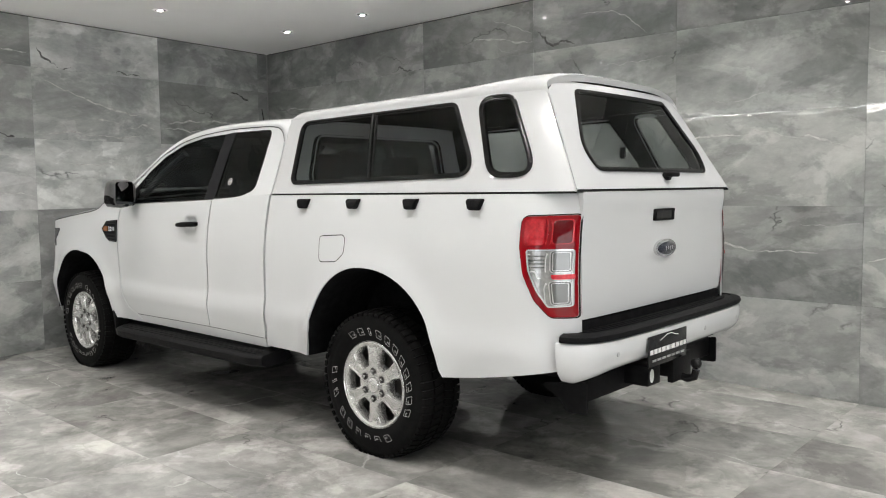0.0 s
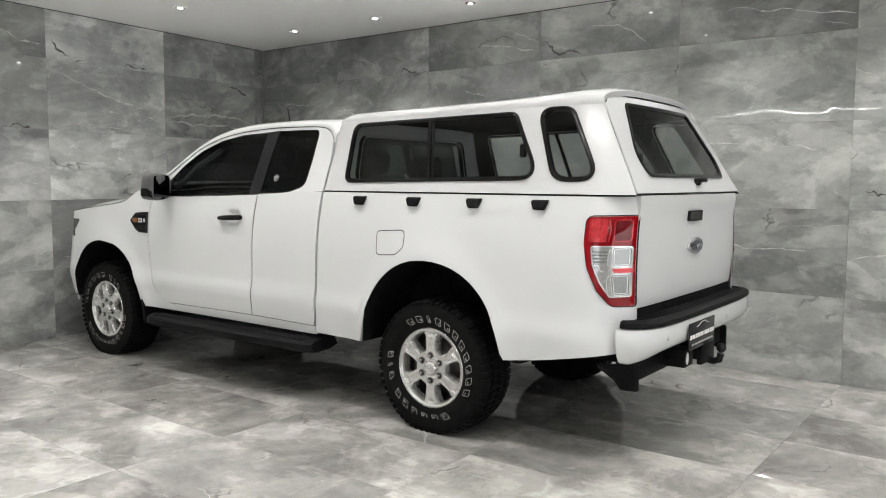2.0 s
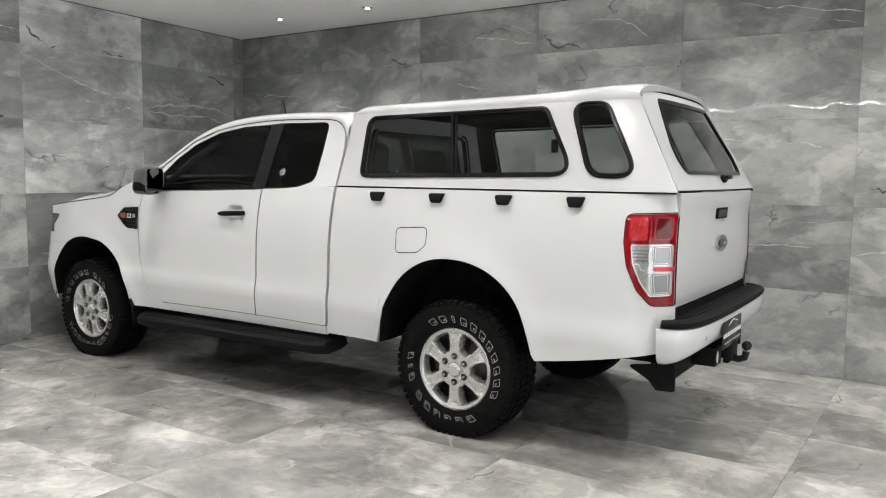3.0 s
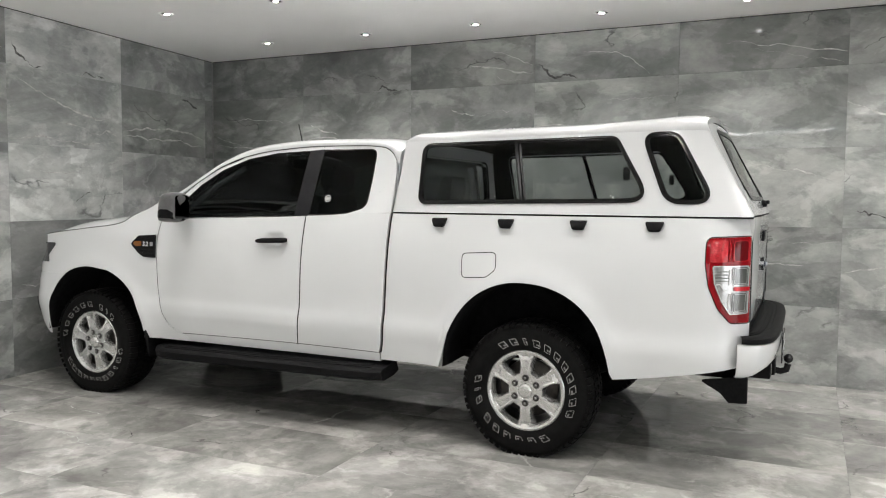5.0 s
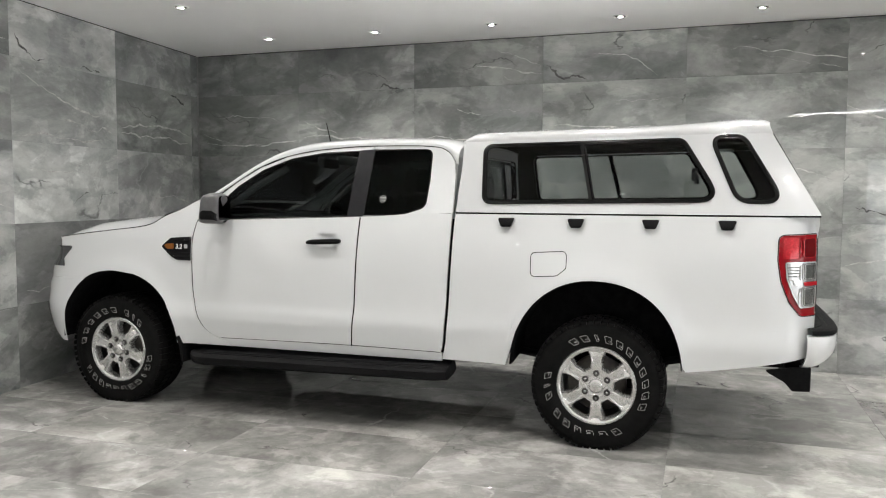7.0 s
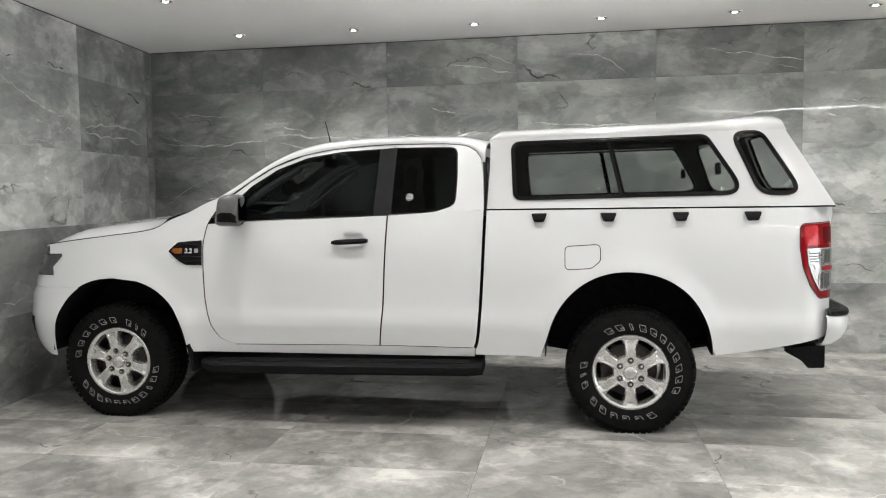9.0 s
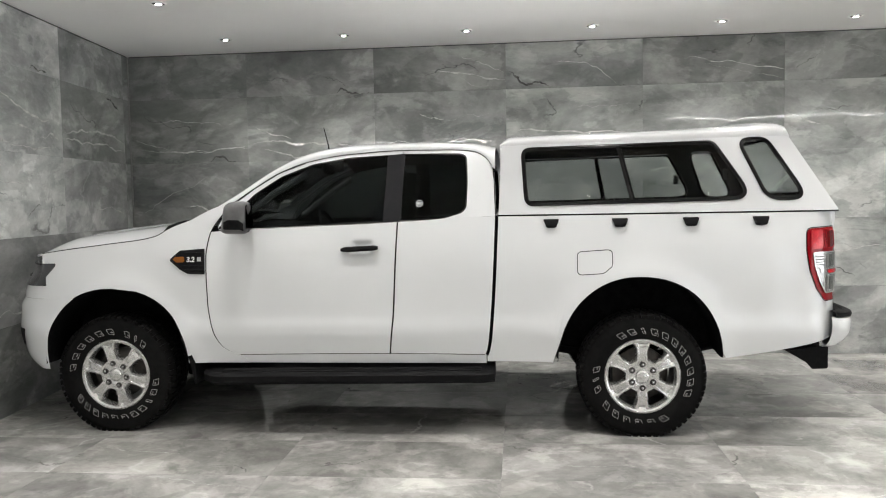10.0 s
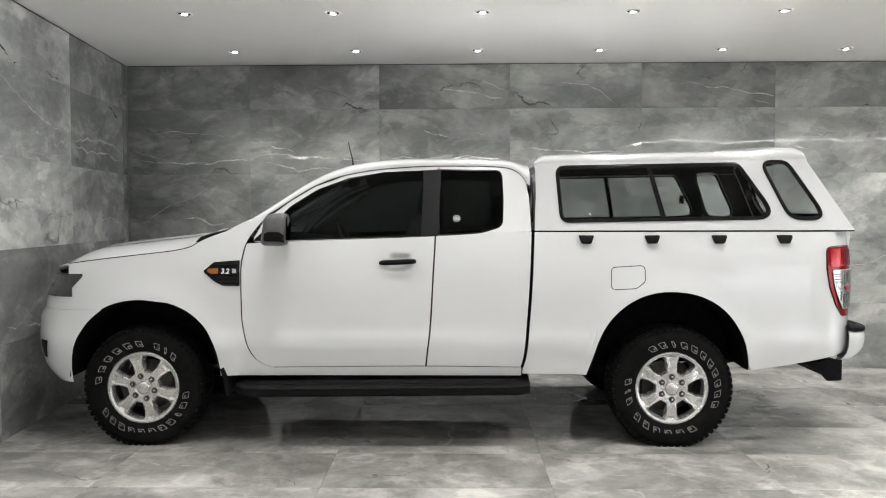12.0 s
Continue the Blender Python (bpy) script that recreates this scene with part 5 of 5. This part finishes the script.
# clamps on the bed sides
for s in (-1, 1):
    for x in (2.700, 3.096, 3.498, 3.888):
        bm = bmesh.new()
        rows = []
        for z, w, d in ((1.281, 0.047, 0.0), (1.279, 0.046, 0.022), (1.268, 0.043, 0.030), (1.236, 0.030, 0.028), (1.230, 0.027, 0.020), (1.230, 0.027, 0.0)):
            y = s * (flank(x, z) + d - 0.002)
            rows.append([(x - w, y, z), (x + w, y, z)])
        vs = sheet(bm, rows)
        bm.faces.new([r[0] for r in vs])
        bm.faces.new([r[1] for r in reversed(vs)])
        bmesh.ops.bevel(bm, geom=bm.edges[:], offset=0.004, segments=2, affect="EDGES")
        part("clamp", bm, M_BLACK, canopy, "black plastic canopy clamp")

# ---- details of the pickup ----
for s in (-1, 1):
    # mirror
    bm = bmesh.new()
    rows = []
    for i, (y, g) in enumerate(((0.865, 0.35), (0.88, 0.62), (0.90, 0.86), (0.94, 0.97), (0.985, 1.0), (1.025, 0.93), (1.045, 0.75), (1.053, 0.45))):
        lp = loop([(0.758, 1.224), (0.914, 1.222), (0.928, 1.418), (0.788, 1.414)], [0.03, 0.03, 0.035, 0.06], 5, 3)
        c = np.array((0.862, 1.325))
        rows.append([(p[0], s * y, p[1]) for p in [c + (q - c) * g for q in lp]])
    vs = sheet(bm, rows, closed=True)
    bm.faces.new(vs[0])
    bm.faces.new(vs[-1])
    mirror = part("wing_mirror", bm, M_MIRROR_CAP, pickup, "dark grey plastic wing mirror")
    bm = bmesh.new()
    rows = []
    for y, g in ((0.935, 1.012), (0.985, 1.03), (1.025, 0.96), (1.048, 0.77), (1.056, 0.46)):
        lp = loop([(0.770, 1.232), (0.912, 1.230), (0.916, 1.285), (0.775, 1.289)], [0.02, 0.02, 0.004, 0.004], 4, 3)
        c = np.array((0.862, 1.325))
        rows.append([(p[0], s * y, p[1]) for p in [c + (q - c) * g for q in lp]])
    vs = sheet(bm, rows, closed=True)
    bm.faces.new(vs[-1])
    part("mirror_base", bm, M_BLACK, mirror, "black lower mirror shell")
    bm = bmesh.new()
    patch(bm, loop([(0.90, 1.248), (1.03, 1.248), (1.027, 1.395), (0.905, 1.398)], 0.02, 4, 4), lambda y, z: (0.921 + 0.012 * (z - 1.25), s * y, z), 4)
    part("mirror_glass", bm, M_MIRRORGLASS, mirror)
    bm = bmesh.new()
    pl = loop([(0.675, 1.246), (0.83, 1.252), (0.83, 1.395), (0.775, 1.345)], 0.01, 4, 4)
    pane(bm, pl, house_at(s, 0.004), (0, -s, 0), 0.01)
    tube(bm, [(0.80, s * 0.845, 1.262), (0.84, s * 0.90, 1.268)], 0.03, sides=10)
    part("mirror_foot", bm, M_BLACK, mirror)
    # door handle and its cup
    bm = bmesh.new()
    rows = []
    for t in np.linspace(0, 1, 15):
        x = 1.452 + 0.222 * t
        z = 1.116 + 0.010 * t
        e = min(1, 6 * min(t, 1 - t) + 0.35)
        h, d0, d1 = 0.0165 * e ** 0.5, 0.006, 0.030 + 0.008 * math.sin(math.pi * t)
        y = flank(x, z)
        rows.append([(x, s * (y + d), z + q) for d, q in ((d0, -h), (d1, -h * 0.8), (d1 + 0.006, 0), (d1, h * 0.8), (d0, h))])
    vs = sheet(bm, rows, closed=True)
    bm.faces.new(vs[0])
    bm.faces.new(vs[-1])
    part("door_handle", bm, M_BLACK, pickup, "black door handle")
    # fender vent with lamp
    at = lambda o: (lambda x, z: (x, s * (flank(x, z) + o), z))
    vent = loop([(0.382, 1.066), (0.450, 1.122), (0.603, 1.132), (0.603, 0.978), (0.500, 0.980), (0.452, 1.005)], [0.012, 0.02, 0.004, 0.004, 0.03, 0.02], 5, 5)
    bm = bmesh.new()
    patch(bm, vent, at(0.005), 5)
    flange(bm, (0, -s, 0), 0.015)
    v = part("fender_vent", bm, M_BLACK, pickup, "black fender vent with amber repeater")
    bm = bmesh.new()
    ring(bm, grow(vent, -0.010), grow(vent, 0.001), at(0.008), 1)
    flange(bm, (0, -s, 0), 0.006)
    part("vent_rim", bm, M_GLOSSBLACK, v)
    bm = bmesh.new()
    patch(bm, loop([(0.404, 1.070), (0.420, 1.084), (0.476, 1.086), (0.476, 1.052), (0.430, 1.050)], 0.006, 4, 3), at(0.011), 3)
    flange(bm, (0, -s, 0), 0.006)
    part("repeater", bm, M_AMBER, v, "amber side repeater lens")
    for z in (1.030, 1.004, 1.108):
        bm = bmesh.new()
        tube(bm, [at(0.007)(x, z) for x in np.linspace(0.47, 0.598, 6)], 0.004, sides=6)
        part("vent_louvre", bm, M_GLOSSBLACK, v)
    # fuel flap seam on the near flank alone
    if s < 0:
        fl = loop([(2.848, 1.088), (3.050, 1.100), (3.050, 1.005), (3.000, 0.962), (2.848, 0.952)], [0.03, 0.03, 0.03, 0.06, 0.03], 6, 5)
        bm = bmesh.new()
        patch(bm, grow(fl, -0.0024), at(0.0014), 4)
        flange(bm, (0, -s, 0), 0.003)
        flap = part("fuel_flap", bm, M_PAINT, pickup)
        # dark outline painted for the shade in the flap's gap
        bm = bmesh.new()
        ring(bm, grow(fl, -0.0028), grow(fl, 0.0022), at(0.0009), 1)
        part("flap_gap", bm, M_SHADOWGAP, flap)
    # side step
    bm = bmesh.new()
    rows = []
    for x in np.linspace(0.56, 2.36, 24):
        e = min(1.0, (x - 0.52) / 0.14, (2.42 - x) / 0.08)
        up = 0.018 * (x - 0.56) / 1.8
        yo = 0.80 + 0.150 * e
        rows.append([(x, s * y, z + up) for y, z in ((0.70, 0.335), (0.76, 0.314), (yo - 0.03, 0.305), (yo, 0.322), (yo + 0.004, 0.360), (yo - 0.012, 0.374), (yo - 0.05, 0.378), (0.78, 0.395), (0.73, 0.40))])
    vs = sheet(bm, rows, closed=True)
    bm.faces.new(vs[0])
    bm.faces.new(vs[-1])
    step = part("side_step", bm, M_BLACK, pickup, "black plastic side step")
    for k in range(3):
        bm = bmesh.new()
        tube(bm, [(x, s * (0.905 - 0.03 * k), 0.379 + 0.003 * k + 0.018 * (x - 0.56) / 1.8) for x in np.linspace(0.70, 2.28, 10)], 0.005, sides=6)
        part("tread_rib", bm, M_BLACK, step)
    for x in (0.80, 1.45, 2.15):
        bm = bmesh.new()
        tube(bm, [(x, s * 0.60, 0.46), (x, s * 0.74, 0.40), (x, s * 0.80, 0.36)], 0.018, sides=8)
        part("bracket", bm, M_LINING, step)
    # mud flap behind the front wheel
    bm = bmesh.new()
    lp = loop([(0.425, 0.60), (0.455, 0.60), (0.515, 0.43), (0.525, 0.30), (0.512, 0.30), (0.490, 0.42)], 0.004, 2, 4)
    prism(bm, lp, s * 0.66, s * 0.872, 0.002)
    part("mud_flap", bm, M_BLACK, pickup, "black mud flap")
# displacement figures on the vent
txt = bpy.data.curves.new("figures", "FONT")
txt.body, txt.size, txt.extrude = "3.2", 0.042, 0.0006
txt.offset, txt.shear = 0.0012, 0.15
fig = new("figures", txt)
dg = bpy.context.evaluated_depsgraph_get()
me = bpy.data.meshes.new_from_object(fig.evaluated_get(dg))
bpy.data.objects.remove(fig)
me.materials.append(M_PRINT)
fig = new("engine_figures", me)
fig.parent = pickup
fig.matrix_basis = pose(0.492, -flank(0.52, 1.07) - 0.0125, 1.054, 90, 0, 0)
fig["label"] = "silver figures 3.2"
bm = bmesh.new()
box(bm, 0.560, 0.584, -flank(0.58, 1.07) - 0.013, -flank(0.58, 1.07) - 0.011, 1.056, 1.082)
part("engine_mark", bm, M_PRINTGREY, pickup)

# round sticker inside the rear side window
bm = bmesh.new()
el = [np.array((1.918 + 0.021 * math.cos(a), 1.384 + 0.021 * math.sin(a))) for a in np.linspace(0, 2 * math.pi, 24, endpoint=False)]
ring(bm, grow(el, -0.003), el, house_at(-1, -0.0012), 1)
stick = part("window_sticker", bm, M_PRINT, pickup, "small round white sticker with plain bars")
bm = bmesh.new()
for z in (1.376, 1.384, 1.392):
    tube(bm, [house_at(-1, -0.0012)(x, z) for x in (1.904, 1.932)], 0.0022, sides=4)
part("sticker_bar", bm, M_PRINT, stick)

# aerial
bm = bmesh.new()
tube(bm, [(1.185, 0.0, 1.745), (1.180, 0.0, 1.80), (1.150, 0.0, 1.925)], lambda t: 0.006 - 0.003 * t, sides=8)
part("aerial", bm, M_BLACK, pickup, "short black roof aerial")

# underside
bm = bmesh.new()
for s in (-1, 1):
    box(bm, -0.45, 4.25, s * 0.42 - 0.04, s * 0.42 + 0.04, 0.44, 0.56, 0.01)
box(bm, -0.35, 0.5, -0.40, 0.40, 0.40, 0.60, 0.03)
box(bm, 0.5, 2.35, -0.70, 0.70, 0.47, 0.53, 0.02)
box(bm, 2.38, 4.25, -0.44, 0.44, 0.74, 0.79, 0.02)
box(bm, 0.75, 1.35, -0.36, -0.02, 0.30, 0.50, 0.05)
box(bm, 1.55, 2.45, 0.10, 0.62, 0.33, 0.48, 0.05)
part("chassis", bm, M_LINING, pickup, "dark underbody chassis")
bm = bmesh.new()
tube(bm, [(3.222, -0.62, ZH), (3.222, 0.62, ZH)], 0.045, sides=14)
bmesh.ops.create_uvsphere(bm, u_segments=18, v_segments=12, radius=0.14, matrix=pose(3.222, 0.05, ZH))
part("rear_axle", bm, M_STEEL, pickup)
bm = bmesh.new()
tube(bm, [(0.0, -0.62, ZH), (0.0, 0.62, ZH)], 0.035, sides=12)
part("front_axle", bm, M_STEEL, pickup)
for s in (-1, 1):
    bm = bmesh.new()
    tube(bm, [(2.62, s * 0.50, 0.47), (2.95, s * 0.50, 0.42), (3.22, s * 0.50, 0.40), (3.55, s * 0.50, 0.44), (3.85, s * 0.50, 0.50)], 0.03, sides=6, flat=0.8)
    part("leaf_spring", bm, M_LINING, pickup)
bm = bmesh.new()
tube(bm, [(1.0, 0.2, 0.36), (2.4, 0.28, 0.36), (2.9, 0.35, 0.48), (3.6, 0.40, 0.48), (4.1, 0.45, 0.42)], 0.032, sides=10)
part("exhaust_pipe", bm, M_STEEL, pickup)
# load bed
bm = bmesh.new()
box(bm, 2.42, 4.29, -0.44, 0.44, 0.80, 0.83, 0.005)
box(bm, 2.40, 2.44, -0.76, 0.76, 0.83, 1.29, 0.005)
box(bm, 4.27, 4.30, -0.70, 0.70, 0.83, 1.29, 0.005)
for s in (-1, 1):
    box(bm, 2.40, 4.02, min(s * 0.74, s * 0.83), max(s * 0.74, s * 0.83), 1.27, 1.296, 0.004)
part("bed_liner", bm, M_LINING, pickup, "dark load bed liner")

# ---- cabin ----
def seat(x, y, h):
    bm = bmesh.new()
    lp = loop([(x - 0.46, 0.86), (x + 0.02, 0.82), (x + 0.04, 0.92), (x - 0.46, 0.98)], 0.04, 5, 3)
    prism(bm, lp, y - 0.25, y + 0.25, 0.02)
    st = part("seat_cushion", bm, M_SEAT, pickup, "charcoal cloth seat")
    bm = bmesh.new()
    lp = loop([(x - 0.04, 0.90), (x + 0.10, 0.90), (x + 0.24, h), (x + 0.14, h + 0.01)], 0.04, 5, 3)
    prism(bm, lp, y - 0.24, y + 0.24, 0.03)
    part("seat_back", bm, M_SEAT, st)
    bm = bmesh.new()
    lp = loop([(x + 0.155, h + 0.03), (x + 0.255, h + 0.02), (x + 0.275, h + 0.20), (x + 0.19, h + 0.21)], 0.035, 5, 3)
    prism(bm, lp, y - 0.13, y + 0.13, 0.025)
    tube(bm, [(x + 0.20, y - 0.06, h - 0.02), (x + 0.21, y - 0.06, h + 0.05)], 0.007, sides=6)
    tube(bm, [(x + 0.20, y + 0.06, h - 0.02), (x + 0.21, y + 0.06, h + 0.05)], 0.007, sides=6)
    part("headrest", bm, M_SEAT, st)


seat(1.50, -0.36, 1.40)
seat(1.50, 0.36, 1.40)
seat(2.02, -0.34, 1.34)
seat(2.02, 0.34, 1.34)
bm = bmesh.new()
lp = loop([(0.52, 1.16), (0.60, 1.27), (0.90, 1.245), (1.02, 1.17), (0.96, 0.90), (0.52, 0.86)], 0.04, 5, 3)
prism(bm, lp, -0.70, 0.70, 0.02)
part("dashboard", bm, M_LINING, pickup, "dark dashboard")
bm = bmesh.new()
ringpts = []
R = Matrix.Rotation(radians(-25), 3, "Y")
for a in np.linspace(0, 2 * math.pi, 40, endpoint=False):
    p = R @ Vector((0, 0.185 * math.cos(a), 0.185 * math.sin(a)))
    ringpts.append((1.10 + p.x, 0.36 + p.y, 1.17 + p.z))
tube(bm, ringpts, 0.015, closed=True, sides=8, up=(1, 0, 0.3))
tube(bm, [(0.95, 0.36, 1.10), (1.09, 0.36, 1.165)], 0.05, sides=12)
tube(bm, [(1.10, 0.18, 1.17), (1.10, 0.54, 1.17)], 0.016, sides=6)
part("steering_wheel", bm, M_BLACK, pickup, "dark steering wheel")
bm = bmesh.new()
box(bm, 1.165, 1.195, -0.12, 0.12, 1.595, 1.665, 0.012)
tube(bm, [(1.16, 0, 1.66), (1.13, 0, 1.72)], 0.010, sides=8)
part("rear_view_mirror", bm, M_BLACK, pickup, "interior rear view mirror")
for s in (-1, 1):
    bm = bmesh.new()
    box(bm, 1.14, 1.17, s * 0.36 - 0.19, s * 0.36 + 0.19, 1.63, 1.70, 0.01)
    part("sun_visor", bm, M_GREYTRIM, pickup)
    bm = bmesh.new()
    tube(bm, [(0.78, s * 0.745, 1.30), (1.00, s * 0.715, 1.46), (1.20, s * 0.66, 1.58)], 0.022, sides=8)
    part("grab_handle", bm, M_GREYTRIM, pickup)
    bm = bmesh.new()
    rows = []
    for x in np.linspace(0.62, 2.33, 20):
        rows.append([(x, s * (flank(x, z) - 0.06), z) for z in np.linspace(0.55, BELT(x) - 0.01, 6)])
    sheet(bm, rows)
    part("door_trim", bm, M_LINING, pickup)
bm = bmesh.new()
rows = []
for x in np.linspace(1.22, 2.34, 12):
    zs, zc = RAIL(x) - 0.03, ROOFC(x) - 0.03
    rows.append([(x, t * (glasshouse(x, zs) - 0.03), zs + (zc - zs) * (1 - abs(t) ** 3)) for t in np.linspace(-1, 1, 17)])
sheet(bm, rows)
part("headlining", bm, M_GREYTRIM, pickup)
bm = bmesh.new()
box(bm, 0.60, 2.33, -0.72, 0.72, 0.54, 0.60, 0.01)
part("cabin_floor", bm, M_LINING, pickup)

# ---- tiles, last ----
# tones by (column, row); most top-row tiles, next to the ceiling, are darker
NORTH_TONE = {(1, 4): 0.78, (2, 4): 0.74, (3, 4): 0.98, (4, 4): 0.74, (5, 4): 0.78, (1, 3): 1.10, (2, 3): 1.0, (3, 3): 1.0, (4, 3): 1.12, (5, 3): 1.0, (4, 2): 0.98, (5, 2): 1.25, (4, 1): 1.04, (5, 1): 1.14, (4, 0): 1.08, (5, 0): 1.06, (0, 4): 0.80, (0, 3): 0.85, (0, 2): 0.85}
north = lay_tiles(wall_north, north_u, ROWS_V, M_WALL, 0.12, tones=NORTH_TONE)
west_lines = sorted([-0.011] + [u for u in west_joint if -3.5 < u < -0.05] + [-3.62])
k = len(west_lines) - 2
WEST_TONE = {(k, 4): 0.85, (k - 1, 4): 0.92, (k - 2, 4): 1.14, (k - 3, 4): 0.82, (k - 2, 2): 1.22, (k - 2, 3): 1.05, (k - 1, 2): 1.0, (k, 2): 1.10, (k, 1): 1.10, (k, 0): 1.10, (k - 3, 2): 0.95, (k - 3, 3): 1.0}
# 1.32 brightens the listed west tiles to make up for missing light
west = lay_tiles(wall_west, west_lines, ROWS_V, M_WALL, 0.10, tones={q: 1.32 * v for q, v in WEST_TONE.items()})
fx = [0.01 + 1.2 * i for i in range(-4, 11)]
fy = [0.17 + 0.6 * i for i in range(-13, 3)]
xs0 = [-5.2] + fx + [EAST_X]
ys0 = [SOUTH_Y] + [y for y in fy if y > SOUTH_Y + 0.1] + [1.97]
ground = lay_tiles(floor, xs0, ys0, M_FLOOR, 0.02)
for o in floor.children:
    o.location.z = -0.009

# print veins and cracks, and longer pale bands; u along the wall, v up
for q, (a, b, c, d) in enumerate(((3.58, 2.54, 3.93, 2.40), (4.34, 2.385, 4.60, 2.39), (1.95, 2.40, 2.33, 2.385), (0.76, 1.80, 1.03, 1.79), (6.04, 1.32, 6.30, 1.25), (6.73, 2.39, 6.98, 2.385))):
    streak(north, a, b, c, d, 0.0075, M_CRACK, "crack", 11 + q, 0.28)
# pale bands on the north wall, several long and doubled near v 1.9
for q, (a, b, c, d) in enumerate(((2.94, 2.55, 3.54, 2.47), (5.08, 2.59, 5.94, 2.48), (0.06, 2.01, 1.14, 1.91), (1.21, 2.12, 1.56, 1.99), (2.76, 2.19, 2.99, 2.13), (0.50, 1.38, 1.07, 1.33), (5.95, 2.12, 6.25, 2.0), (0.08, 1.93, 1.12, 1.93), (1.20, 1.95, 2.20, 1.91), (1.30, 1.90, 1.90, 1.84), (2.45, 1.92, 3.40, 1.95), (3.62, 2.02, 4.60, 1.98), (4.80, 1.62, 5.90, 1.55), (4.85, 0.98, 5.70, 0.90), (5.98, 0.86, 6.90, 0.95))):
    streak(north, a, b, c, d, 0.0065, M_VEIN, "vein", 31 + q, 0.10)
for q, (a, b, c, d) in enumerate(((-1.79, 2.40, -1.53, 2.39), (-0.53, 2.36, -0.24, 2.26), (-2.49, 2.55, -2.20, 2.41), (-2.95, 1.79, -2.62, 1.79))):
    streak(west, a, b, c, d, 0.0075, M_CRACK, "crack", 51 + q, 0.25)
for q, (a, b, c, d) in enumerate(((-2.06, 1.98, -1.36, 1.90), (-1.30, 1.98, -0.14, 1.96), (-2.50, 1.82, -1.40, 1.88), (-0.92, 1.39, -0.22, 1.32), (-2.97, 1.38, -2.58, 1.31), (-2.95, 2.56, -2.58, 2.49), (-1.28, 1.93, -0.20, 1.90), (-2.50, 1.62, -1.45, 1.50), (-1.10, 0.95, -0.15, 0.80), (-2.45, 0.70, -1.50, 0.62), (-2.44, 2.28, -1.50, 2.05))):
    streak(west, a, b, c, d, 0.007, M_VEIN, "vein", 71 + q, 0.10)
more = random.Random(9)
for laid, many in ((north, 0.8), (west, 0.5), (ground, 1.0)):
    for u0, u1, v0, v1, tile in laid:
        if u1 - u0 < 0.5 or v1 - v0 < 0.3 or (laid is ground and (v1 < -5.2 or u0 > 7.5 or u0 < -2.5)) or (laid is west and u0 < -5):
            continue
        for kind, chance in ((M_VEINGREY, 0.75 * many), (M_VEIN, 0.30 * many), (M_CRACK, 0.22 * many)):
            if more.random() > chance:
                continue
            a, b = u0 + more.uniform(0.05, 0.7) * (u1 - u0), v0 + more.uniform(0.1, 0.9) * (v1 - v0)
            long = more.uniform(0.2, 0.32) if kind is M_CRACK else more.uniform(0.35, 0.8)
            turn = more.uniform(-0.5, 0.5)
            streak(laid, a, b, min(u1 - 0.02, a + long * math.cos(turn)), min(v1 - 0.02, max(v0 + 0.02, b + long * math.sin(turn))), 0.0028 if kind is not M_VEINGREY else 0.0022, kind, "crack" if kind is M_CRACK else "vein", more.randint(0, 99999), 0.22 if kind is M_CRACK else 0.12)
